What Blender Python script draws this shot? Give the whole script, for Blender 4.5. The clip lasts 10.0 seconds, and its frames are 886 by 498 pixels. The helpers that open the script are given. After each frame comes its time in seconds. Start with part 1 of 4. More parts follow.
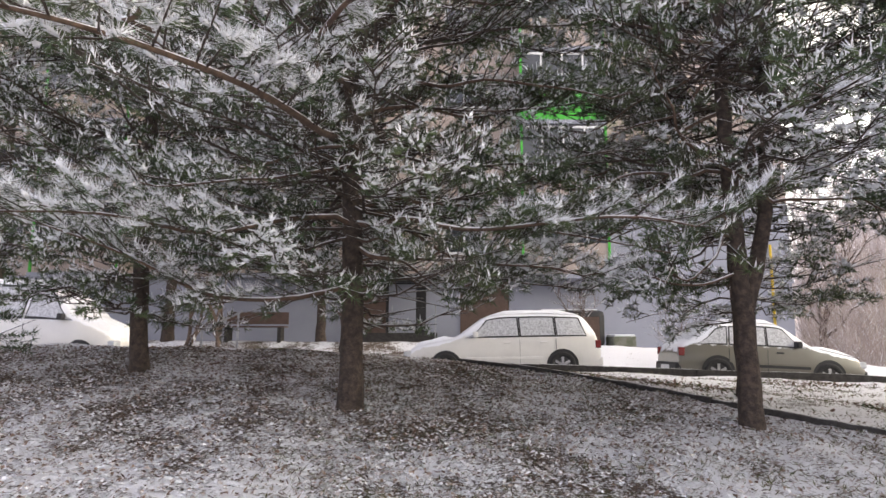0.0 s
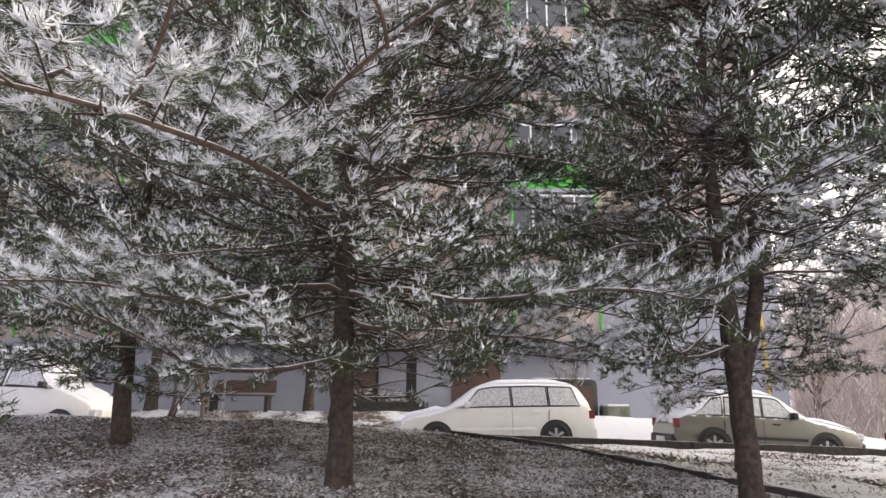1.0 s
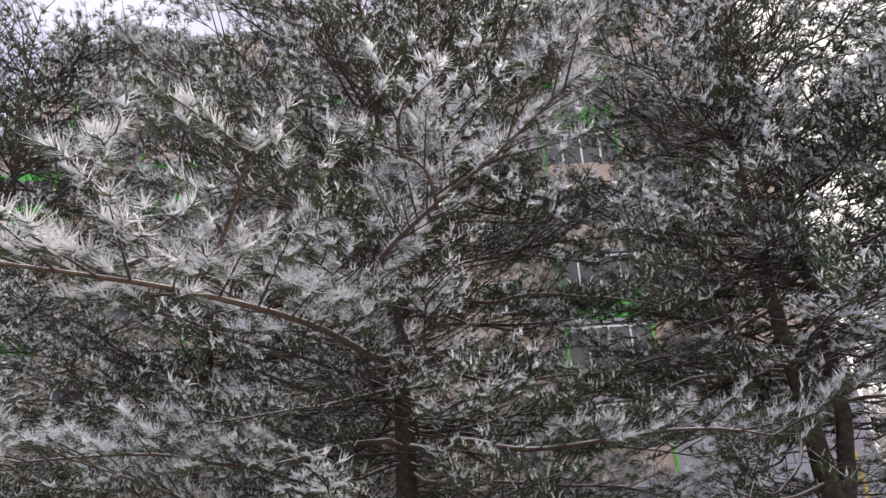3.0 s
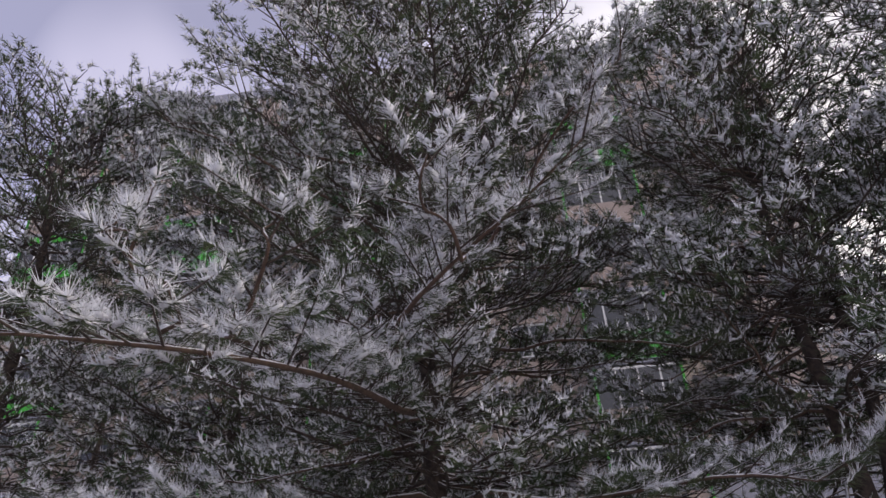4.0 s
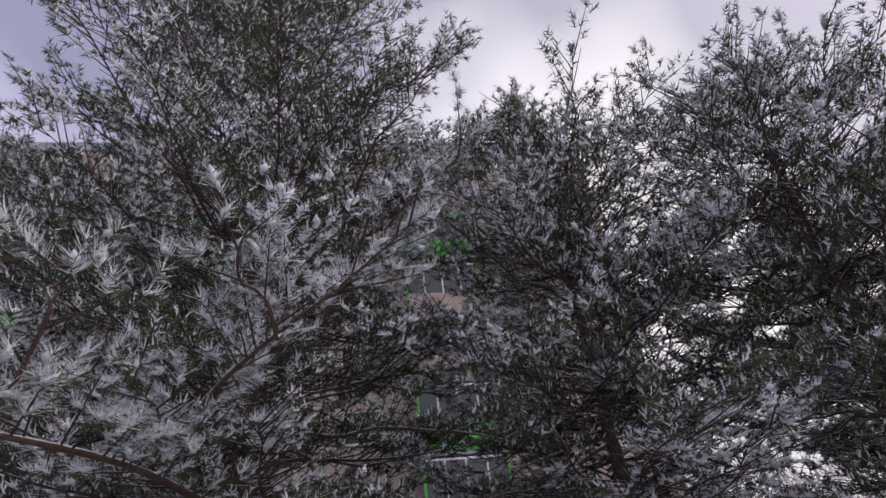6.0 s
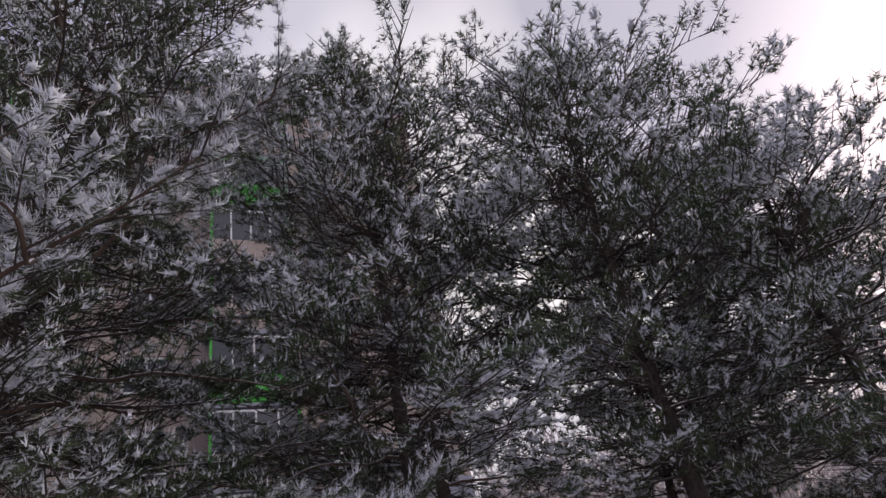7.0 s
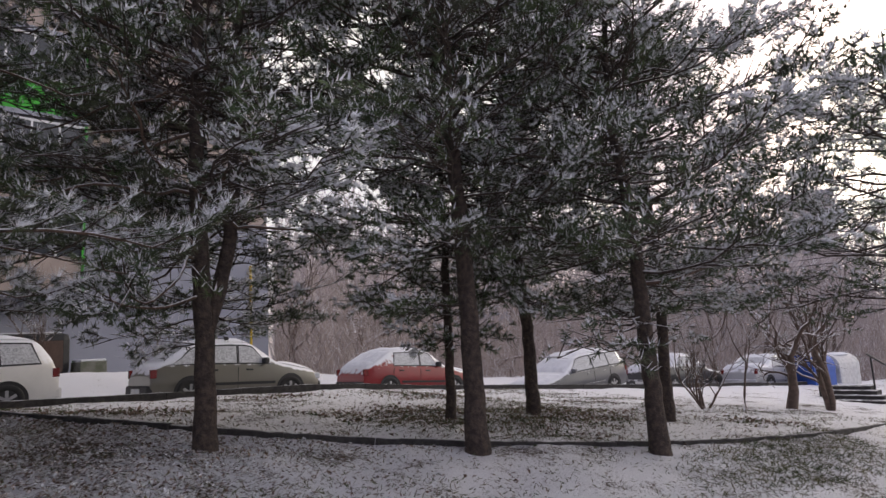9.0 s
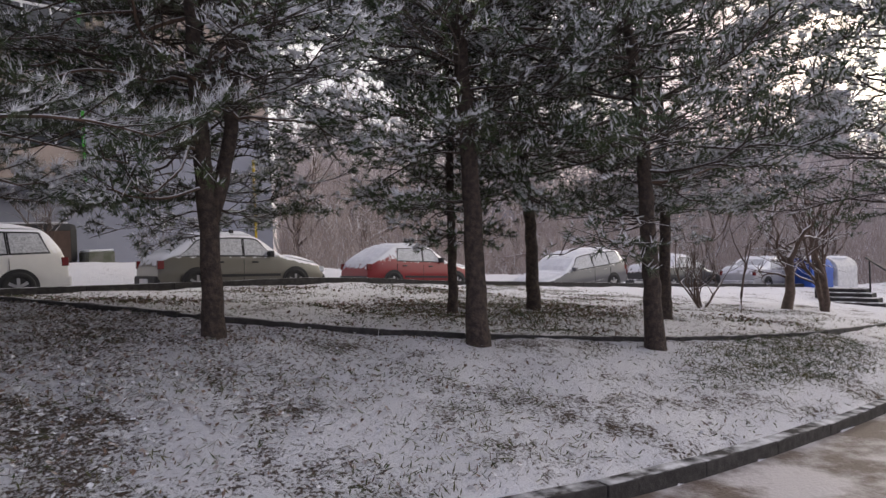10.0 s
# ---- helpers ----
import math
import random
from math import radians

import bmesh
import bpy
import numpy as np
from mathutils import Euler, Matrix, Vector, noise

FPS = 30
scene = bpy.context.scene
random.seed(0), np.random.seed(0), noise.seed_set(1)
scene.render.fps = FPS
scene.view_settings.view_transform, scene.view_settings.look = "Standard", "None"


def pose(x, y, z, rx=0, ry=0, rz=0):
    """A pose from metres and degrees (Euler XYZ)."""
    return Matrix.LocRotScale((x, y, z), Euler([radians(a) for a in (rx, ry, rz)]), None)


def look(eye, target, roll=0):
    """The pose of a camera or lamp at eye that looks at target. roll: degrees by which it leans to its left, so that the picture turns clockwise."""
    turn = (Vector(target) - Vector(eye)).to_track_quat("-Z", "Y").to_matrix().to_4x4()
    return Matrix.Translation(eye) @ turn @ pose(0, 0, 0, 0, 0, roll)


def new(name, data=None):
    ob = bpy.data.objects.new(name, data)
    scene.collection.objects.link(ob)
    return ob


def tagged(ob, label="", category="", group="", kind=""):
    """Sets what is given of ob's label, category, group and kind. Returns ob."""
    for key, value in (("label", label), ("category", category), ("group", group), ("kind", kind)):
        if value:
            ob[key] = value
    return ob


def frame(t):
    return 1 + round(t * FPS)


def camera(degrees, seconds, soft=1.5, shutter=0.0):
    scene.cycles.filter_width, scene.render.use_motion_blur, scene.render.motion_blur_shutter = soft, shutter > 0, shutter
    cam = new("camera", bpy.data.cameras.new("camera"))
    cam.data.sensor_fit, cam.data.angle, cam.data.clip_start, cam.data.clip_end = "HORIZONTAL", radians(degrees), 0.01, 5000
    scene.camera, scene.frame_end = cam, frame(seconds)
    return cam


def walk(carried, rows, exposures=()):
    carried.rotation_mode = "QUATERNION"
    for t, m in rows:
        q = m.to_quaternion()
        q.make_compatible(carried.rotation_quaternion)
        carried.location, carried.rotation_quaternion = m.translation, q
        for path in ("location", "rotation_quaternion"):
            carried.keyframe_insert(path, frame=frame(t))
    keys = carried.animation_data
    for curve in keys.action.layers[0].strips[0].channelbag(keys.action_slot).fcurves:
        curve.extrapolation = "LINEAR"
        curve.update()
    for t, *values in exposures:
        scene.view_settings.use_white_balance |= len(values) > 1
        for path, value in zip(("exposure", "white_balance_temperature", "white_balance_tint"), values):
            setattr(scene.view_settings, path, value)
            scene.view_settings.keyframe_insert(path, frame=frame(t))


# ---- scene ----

# ---------------------------------------------------------------- camera
EYE = 1.6
cam = camera(68.23, 10.0)
PATH = [
    (0, 0.000, 0.000, 0.000, -0.00, 8.22, -0.21),
    (0.5, -0.013, 0.000, 0.029, -0.23, 11.29, -0.68),
    (1, -0.026, 0.011, 0.053, -0.87, 13.94, -0.35),
    (1.5, -0.034, -0.005, 0.086, 0.94, 17.68, 0.48),
    (2, -0.045, -0.015, 0.118, 1.33, 21.25, 0.64),
    (2.5, -0.045, -0.029, 0.115, 2.81, 24.35, 1.49),
    (3, -0.063, -0.041, 0.131, 4.66, 26.04, 2.04),
    (4.5, -0.082, -0.129, 0.184, 7.78, 33.61, 3.04),
    (5, -0.082, -0.159, 0.185, 5.63, 36.85, 3.09),
    (6.5, 0.173, -0.020, 0.151, -14.70, 34.94, 8.56),
    (7, 0.209, 0.003, 0.147, -23.46, 30.21, 9.76),
    (7.5, 0.231, 0.031, 0.133, -30.30, 23.08, 8.72),
    (8, 0.269, 0.045, 0.096, -35.02, 17.17, 6.55),
    (8.5, 0.294, 0.056, 0.070, -38.08, 13.04, 4.34),
    (9, 0.322, 0.065, 0.061, -42.34, 8.61, 3.14),
    (9.5, 0.340, 0.085, 0.051, -42.71, 3.88, 2.50),
    (10, 0.345, 0.094, 0.038, -42.09, -0.30, 2.15),
]
EXPOSE = [(0.0, 0.68, 7300, 1), (2.0, 0.55, 7300, 1), (3.2, 0.1, 7150, 3), (4.5, -0.65, 6600, 10), (5.2, -0.58, 6600, 10), (6.5, -0.72, 6600, 10), (7.3, -0.8, 6750, 10), (8.0, -0.72, 6850, 9), (8.5, -0.52, 6900, 7), (9.0, -0.46, 6950, 5), (10.0, -0.42, 6950, 4)]
walk(cam, [(t, pose(x, y, EYE + z, 90 + pitch, roll, yaw)) for t, x, y, z, yaw, pitch, roll in PATH], EXPOSE)

# ---------------------------------------------------------------- light
SUN_AZ, SUN_EL = 88.0, 13.0
world = bpy.data.worlds.new("winter_sky")
scene.world = world
world.use_nodes = True
wn, wl = world.node_tree.nodes, world.node_tree.links
wn.clear()
w_out = wn.new("ShaderNodeOutputWorld")
w_bg = wn.new("ShaderNodeBackground")
w_sky = wn.new("ShaderNodeTexSky")
w_sky.sky_type = "NISHITA"
w_sky.sun_disc = False
w_sky.sun_elevation = radians(SUN_EL)
w_sky.sun_rotation = radians(SUN_AZ)
w_sky.air_density, w_sky.dust_density = 1.0, 2.0
w_co = wn.new("ShaderNodeTexCoord")
w_noise = wn.new("ShaderNodeTexNoise")
w_noise.inputs["Scale"].default_value = 1.6
w_noise.inputs["Detail"].default_value = 3.0
w_ramp = wn.new("ShaderNodeValToRGB")
w_ramp.color_ramp.elements[0].position, w_ramp.color_ramp.elements[1].position = 0.43, 0.60
w_ramp.color_ramp.elements[0].color = (0.36, 0.36, 0.36, 1)
w_dir = wn.new("ShaderNodeVectorMath")
w_dir.operation = "DOT_PRODUCT"
w_dir.inputs[1].default_value = (math.sin(radians(SUN_AZ)) * math.cos(radians(SUN_EL)), math.cos(radians(SUN_AZ)) * math.cos(radians(SUN_EL)), math.sin(radians(SUN_EL)))
w_cloud = wn.new("ShaderNodeValToRGB")
w_cloud.color_ramp.elements[0].position, w_cloud.color_ramp.elements[0].color = 0.0, (4.4, 4.2, 5.5, 1)
w_cloud.color_ramp.elements[1].position, w_cloud.color_ramp.elements[1].color = 1.0, (24.0, 21.0, 19.0, 1)
for spot, tone in ((0.45, (6.6, 6.3, 6.8, 1)), (0.82, (8.2, 7.7, 7.6, 1))):
    w_cloud.color_ramp.elements.new(spot).color = tone
w_tint = wn.new("ShaderNodeMix")
w_tint.data_type, w_tint.blend_type = "RGBA", "MULTIPLY"
w_tint.inputs["Factor"].default_value = 1.0
w_tint.inputs["B"].default_value = (0.66, 0.55, 0.80, 1)
w_mix = wn.new("ShaderNodeMix")
w_mix.data_type = "RGBA"
wl.new(w_co.outputs["Generated"], w_noise.inputs["Vector"])
wl.new(w_co.outputs["Generated"], w_dir.inputs[0])
wl.new(w_noise.outputs["Fac"], w_ramp.inputs["Fac"])
wl.new(w_dir.outputs["Value"], w_cloud.inputs["Fac"])
wl.new(w_ramp.outputs["Color"], w_mix.inputs["Factor"])
wl.new(w_sky.outputs["Color"], w_tint.inputs["A"])
wl.new(w_tint.outputs["Result"], w_mix.inputs["A"])
wl.new(w_cloud.outputs["Color"], w_mix.inputs["B"])
wl.new(w_mix.outputs["Result"], w_bg.inputs["Color"])
w_bg.inputs["Strength"].default_value = 0.29
wl.new(w_bg.outputs["Background"], w_out.inputs["Surface"])
sun = new("sun", bpy.data.lights.new("sun", "SUN"))
sun.data.energy, sun.data.angle, sun.data.color = 0.6, radians(12), (1.0, 0.93, 0.84)
sun.matrix_world = look((0, 0, 30), (-30 * math.sin(radians(SUN_AZ)) / math.tan(radians(SUN_EL)), -30 * math.cos(radians(SUN_AZ)) / math.tan(radians(SUN_EL)), 0))


# ---------------------------------------------------------------- materials
def mat(name, base, rough=0.8, second=None, scale=8.0, detail=6.0, bump=0.0, bump_scale=60.0, metal=0.0, low=0.4, high=0.62, snow=None, third=None, scale3=1.2, coat=0.0):
    """A surface of one or two colours broken by noise, fine relief, and, if asked, thin snow on what faces up."""
    m = bpy.data.materials.new(name)
    m.use_nodes = True
    n, l = m.node_tree.nodes, m.node_tree.links
    b = n["Principled BSDF"]
    b.inputs["Roughness"].default_value = rough
    b.inputs["Metallic"].default_value = metal
    b.inputs["Coat Weight"].default_value = coat
    co = n.new("ShaderNodeTexCoord")
    geo = n.new("ShaderNodeNewGeometry")

    def noise_fac(s, d, lo, hi):
        t = n.new("ShaderNodeTexNoise")
        t.inputs["Scale"].default_value, t.inputs["Detail"].default_value = s, d
        t.inputs["Roughness"].default_value = 0.65
        l.new(geo.outputs["Position"], t.inputs["Vector"])
        r = n.new("ShaderNodeMapRange")
        r.inputs["From Min"].default_value, r.inputs["From Max"].default_value = lo, hi
        l.new(t.outputs["Fac"], r.inputs["Value"])
        return r.outputs["Result"]

    def mixed(fac, a, c):
        x = n.new("ShaderNodeMix")
        x.data_type = "RGBA"
        for key, value in (("Factor", fac), ("A", a), ("B", c)):
            if isinstance(value, tuple):
                x.inputs[key].default_value = (*value, 1)
            else:
                l.new(value, x.inputs[key])
        return x.outputs["Result"]

    col = mixed(noise_fac(scale, detail, low, high), base, second if second else tuple(c * 0.75 for c in base))
    if third:
        col = mixed(noise_fac(scale3, 4.0, 0.45, 0.62), col, third)
    if snow:
        sep = n.new("ShaderNodeSeparateXYZ")
        l.new(geo.outputs["Normal"], sep.inputs[0])
        add = n.new("ShaderNodeMath")
        add.operation = "MULTIPLY_ADD"
        t = n.new("ShaderNodeTexNoise")
        t.inputs["Scale"].default_value, t.inputs["Detail"].default_value = snow[1], 5.0
        l.new(geo.outputs["Position"], t.inputs["Vector"])
        l.new(t.outputs["Fac"], add.inputs[0])
        add.inputs[1].default_value = snow[2]
        l.new(sep.outputs["Z"], add.inputs[2])
        r = n.new("ShaderNodeMapRange")
        r.inputs["From Min"].default_value, r.inputs["From Max"].default_value = snow[0] + snow[2] * 0.5, snow[0] + snow[2] * 0.5 + 0.12
        l.new(add.outputs[0], r.inputs["Value"])
        col = mixed(r.outputs["Result"], col, (0.80, 0.81, 0.84))
    l.new(col, b.inputs["Base Color"])
    if bump:
        t = n.new("ShaderNodeTexNoise")
        t.inputs["Scale"].default_value, t.inputs["Detail"].default_value = bump_scale, 5.0
        l.new(geo.outputs["Position"], t.inputs["Vector"])
        bp = n.new("ShaderNodeBump")
        bp.inputs["Strength"].default_value, bp.inputs["Distance"].default_value = 1.0, bump
        l.new(t.outputs["Fac"], bp.inputs["Height"])
        l.new(bp.outputs["Normal"], b.inputs["Normal"])
    return m


M_BARK = mat("pine_bark", (0.034, 0.026, 0.022), 0.95, (0.082, 0.060, 0.048), 16.0, 8.0, 0.03, 22.0)
M_LIMB = mat("snowy_limb_bark", (0.075, 0.050, 0.038), 0.95, (0.13, 0.085, 0.06), 18.0, 6.0, 0.006, 60.0, snow=(0.42, 7.0, 0.9))
M_TWIG = mat("twig_bark", (0.042, 0.031, 0.026), 0.95, (0.075, 0.055, 0.043), 20.0, 3.0, snow=(0.66, 9.0, 0.9))
M_NEEDLE = mat("pine_needles", (0.040, 0.070, 0.030), 0.6, (0.085, 0.118, 0.042), 2.5, 3.0, third=(0.058, 0.062, 0.040))
M_FROST = mat("snow_on_needles", (0.84, 0.85, 0.88), 0.85, (0.70, 0.72, 0.76), 9.0, 3.0)
M_SNOW = mat("fresh_snow", (0.80, 0.81, 0.84), 0.75, (0.70, 0.71, 0.75), 5.0, 6.0, 0.02, 24.0)
M_LEAF = mat("dead_leaf", (0.24, 0.165, 0.125), 0.9, (0.11, 0.075, 0.058), 7.0, 4.0, snow=(0.80, 30.0, 0.9))
M_PALELEAF = mat("snow_dusted_leaf", (0.28, 0.235, 0.21), 0.9, (0.50, 0.48, 0.48), 9.0, 4.0)
M_GRASS = mat("winter_grass", (0.055, 0.075, 0.03), 0.9, (0.13, 0.12, 0.05), 3.0, 4.0)


def ground_material():
    """Soil and dead grass under thin snow, which lies thicker on the open slope than beneath the pines."""
    m = bpy.data.materials.new("snow_dusted_ground")
    m.use_nodes = True
    n, l = m.node_tree.nodes, m.node_tree.links
    b = n["Principled BSDF"]
    b.inputs["Roughness"].default_value = 0.9
    geo = n.new("ShaderNodeNewGeometry")
    sep = n.new("ShaderNodeSeparateXYZ")
    l.new(geo.outputs["Position"], sep.inputs[0])

    def tex(scale, detail):
        t = n.new("ShaderNodeTexNoise")
        t.inputs["Scale"].default_value, t.inputs["Detail"].default_value, t.inputs["Roughness"].default_value = scale, detail, 0.7
        l.new(geo.outputs["Position"], t.inputs["Vector"])
        return t.outputs["Fac"]

    def op(kind, a, c, d=None):
        x = n.new("ShaderNodeMath")
        x.operation = kind
        for k, v in enumerate((a, c, d)):
            if v is None:
                continue
            if isinstance(v, (int, float)):
                x.inputs[k].default_value = v
            else:
                l.new(v, x.inputs[k])
        return x.outputs[0]

    def span(v, a, c, lo=0.0, hi=1.0):
        x = n.new("ShaderNodeMapRange")
        x.interpolation_type = "SMOOTHSTEP"
        for k, w in zip(("From Min", "From Max", "To Min", "To Max"), (a, c, lo, hi)):
            x.inputs[k].default_value = w
        l.new(v, x.inputs["Value"])
        return x.outputs["Result"]

    open_slope = op("ADD", span(op("MULTIPLY_ADD", sep.outputs["Y"], -0.15, sep.outputs["X"]), -2.0, 4.5, -0.02, 0.15), op("ADD", op("MULTIPLY", span(sep.outputs["Y"], 8.4, 10.2, 0.0, 0.14), span(sep.outputs["X"], 0.4, 2.0)), op("MULTIPLY", span(sep.outputs["Y"], 4.2, 7.2, 0.20, 0.0), span(sep.outputs["X"], -3.0, 0.5, 1.0, 0.0))))
    cover = op("ADD", op("ADD", op("MULTIPLY_ADD", tex(34.0, 6.0), 1.1, -0.55), op("MULTIPLY_ADD", tex(9.0, 5.0), 0.45, -0.225)), op("MULTIPLY_ADD", tex(1.1, 6.0), 1.25, -0.6))
    snow = span(op("ADD", cover, open_slope), -0.06, 0.07)
    mix1 = n.new("ShaderNodeMix")
    mix1.data_type = "RGBA"
    mix1.inputs["A"].default_value, mix1.inputs["B"].default_value = (0.050, 0.036, 0.028, 1), (0.16, 0.115, 0.085, 1)
    l.new(span(tex(55.0, 5.0), 0.38, 0.62), mix1.inputs["Factor"])
    mix2 = n.new("ShaderNodeMix")
    mix2.data_type = "RGBA"
    l.new(mix1.outputs["Result"], mix2.inputs["A"])
    mix2.inputs["B"].default_value = (0.075, 0.085, 0.035, 1)
    l.new(span(tex(1.3, 5.0), 0.56, 0.68), mix2.inputs["Factor"])
    mix3 = n.new("ShaderNodeMix")
    mix3.data_type = "RGBA"
    l.new(mix2.outputs["Result"], mix3.inputs["A"])
    mix3.inputs["B"].default_value = (0.80, 0.80, 0.83, 1)
    l.new(snow, mix3.inputs["Factor"])
    l.new(mix3.outputs["Result"], b.inputs["Base Color"])
    bp = n.new("ShaderNodeBump")
    bp.inputs["Distance"].default_value = 0.03
    l.new(op("ADD", tex(34.0, 6.0), op("MULTIPLY", snow, 0.5)), bp.inputs["Height"])
    l.new(bp.outputs["Normal"], b.inputs["Normal"])
    return m


M_GROUND = ground_material()
M_ASPHALT = mat("wet_snowy_asphalt", (0.15, 0.115, 0.095), 0.6, (0.60, 0.57, 0.57), 1.3, 11.0, 0.012, 30.0, low=0.43, high=0.57)
M_PARK = mat("snowed_parking", (0.74, 0.75, 0.78), 0.85, (0.45, 0.44, 0.45), 2.0, 7.0, 0.02, 20.0)
M_KERB = mat("old_concrete_kerb", (0.024, 0.022, 0.021), 0.9, (0.052, 0.048, 0.046), 12.0, 7.0, 0.006, 70.0, snow=(0.95, 5.0, 0.5))
M_WALLGREY = mat("grey_painted_plinth", (0.30, 0.31, 0.36), 0.9, (0.27, 0.28, 0.33), 0.7, 5.0, 0.003, 90.0)
M_PANEL = mat("beige_wall_panel", (0.40, 0.33, 0.29), 0.9, (0.33, 0.275, 0.245), 1.0, 6.0, 0.004, 80.0)
M_GREEN = mat("green_balcony_panel", (0.05, 0.40, 0.03), 0.55, (0.04, 0.33, 0.03), 2.0, 3.0)
M_WHITE = mat("white_window_frame", (0.75, 0.75, 0.75), 0.5)
M_DARK = mat("dark_plastic", (0.02, 0.02, 0.022), 0.6)


# ---------------------------------------------------------------- mesh helpers
def bm_object(name, bm, material, parent=None, label="", smooth=False):
    me = bpy.data.meshes.new(name)
    bm.to_mesh(me)
    bm.free()
    for m in material if isinstance(material, (list, tuple)) else [material]:
        me.materials.append(m)
    if smooth:
        me.polygons.foreach_set("use_smooth", [True] * len(me.polygons))
    ob = new(name, me)
    if parent:
        ob.parent = parent
    return tagged(ob, label)


def part(name, bm, material, parent, label="", smooth=False):
    return bm_object(name, bm, material, parent, label, smooth)


def array_object(name, verts, faces, material, parent=None, index=None, smooth=False, label=""):
    """A mesh from numpy arrays: verts (n, 3), faces (m, 3) or (m, 4)."""
    me = bpy.data.meshes.new(name)
    verts, faces = np.asarray(verts, np.float32), np.asarray(faces, np.int32)
    k = faces.shape[1]
    me.vertices.add(len(verts))
    me.vertices.foreach_set("co", verts.ravel())
    me.loops.add(faces.size)
    me.loops.foreach_set("vertex_index", faces.ravel())
    me.polygons.add(len(faces))
    me.polygons.foreach_set("loop_start", np.arange(0, faces.size, k, dtype=np.int32))
    for m in material if isinstance(material, (list, tuple)) else [material]:
        me.materials.append(m)
    if index is not None:
        me.polygons.foreach_set("material_index", np.asarray(index, np.int32))
    if smooth:
        me.polygons.foreach_set("use_smooth", np.ones(len(faces), bool))
    me.update(calc_edges=True)
    me.validate()
    ob = new(name, me)
    if parent:
        ob.parent = parent
    return tagged(ob, label)


def box(bm, x0, x1, y0, y1, z0, z1, m=None, bevel=0.0, mi=0):
    r = bmesh.ops.create_cube(bm, size=1.0, matrix=Matrix.Translation(((x0 + x1) / 2, (y0 + y1) / 2, (z0 + z1) / 2)) @ Matrix.Diagonal((x1 - x0, y1 - y0, z1 - z0, 1)))
    vs = r["verts"]
    if m is not None:
        bmesh.ops.transform(bm, matrix=m, verts=vs)
    if bevel:
        es = list({e for v in vs for e in v.link_edges})
        bmesh.ops.bevel(bm, geom=es, offset=bevel, segments=2, affect="EDGES", profile=0.6)
    return bm


def new_box(*a, **k):
    return box(bmesh.new(), *a, **k)


def empty(name, loc=(0, 0, 0), rz=0.0):
    ob = new(name)
    ob.empty_display_size = 0.2
    ob.matrix_basis = pose(*loc, 0, 0, rz)
    return ob


# ---------------------------------------------------------------- lie of the land
def lerp(x, pairs):
    return np.interp(x, [p[0] for p in pairs], [p[1] for p in pairs])


def park_z(x):
    x = np.asarray(x, float)
    return np.where(x < 6.5, 0.70 + 0.02 * (6.5 - x), 0.70 - 0.068 * (x - 6.5)).clip(-2.2, 1.1)


def path_z(x):
    return -0.05 * np.clip(np.asarray(x, float) - 2, 0, 40)


def kerb_y(x):
    x = np.asarray(x, float)
    return 2.1 + np.minimum(2.6 * np.exp(-x.clip(0) / 2.6), 1.75)


EDGE_Y = ((-40, 10.4), (0.2, 10.4), (1.7, 9.6), (3.2, 7.65), (4.7, 6.45), (5.9, 5.5), (8.2, 4.2), (11, 3.6), (15, 3.7), (25, 5), (40, 7))
EDGE_Z = ((-40, 1.5), (-4, 1.54), (-1.5, 1.46), (-0.6, 1.38), (0.4, 1.32), (1.7, 1.17), (3.2, 0.92), (4.7, 0.65), (5.9, 0.52), (8.2, 0.3), (11, 0.1), (15, -0.2), (25, -0.9), (40, -1.6))


def smooth_lerp(x, pairs):
    return (lerp(np.asarray(x) - 0.5, pairs) + 2 * lerp(x, pairs) + lerp(np.asarray(x) + 0.5, pairs)) / 4


def edge_y(x):
    return smooth_lerp(x, EDGE_Y)


def edge_z(x):
    return smooth_lerp(x, EDGE_Z)


def border_y(x):
    return smooth_lerp(x, ((-40, 12.9), (11, 12.8), (18, 12.0), (25, 10.8), (30, 9.6), (60, 8.5)))


def border_z(x):
    return smooth_lerp(x, ((-40, 1.3), (0.3, 1.26), (8.7, 1.02), (10.5, 0.83), (18, 0.27), (28, -0.4), (60, -1.8)))


def land(x, y):
    x, y = np.asarray(x, float), np.asarray(y, float)
    yk, ye, yb = kerb_y(x), edge_y(x), border_y(x)
    zk, ze, zb, zp = path_z(x) + 0.08, edge_z(x), border_z(x) - 0.12, park_z(x)
    t = ((y - yk) / (ye - yk)).clip(0, 1)
    low = zk + (ze - zk) * t ** 0.8
    u = ((y - ye) / (yb - ye)).clip(0, 1)
    bank = ze + 0.01 + (zb - ze - 0.01) * (u ** 0.75)
    left = ze + (zp - ze) * ((y - 10.8) / 2.0).clip(0, 1)
    up = np.where(x < 0.2, left, bank)
    z = np.where(y < ye, low, up)
    z = np.where(y < yk, path_z(x) - 0.06, z)
    far = np.where(x < 0.2, 12.8, yb)
    z = np.where(y > far, zp - 0.04, z)
    lawn = lerp(x, ((-40, 1.7), (3, 1.62), (8, 1.4), (13, 0.95), (20, 0.35), (40, -0.9)))
    z = np.where(y > 17.2, zp - 0.04 + (lawn - zp + 0.04) * ((y - 17.2) / 1.6).clip(0, 1) ** 0.7, z)
    return z


def land_at(x, y):
    return float(land(x, y))


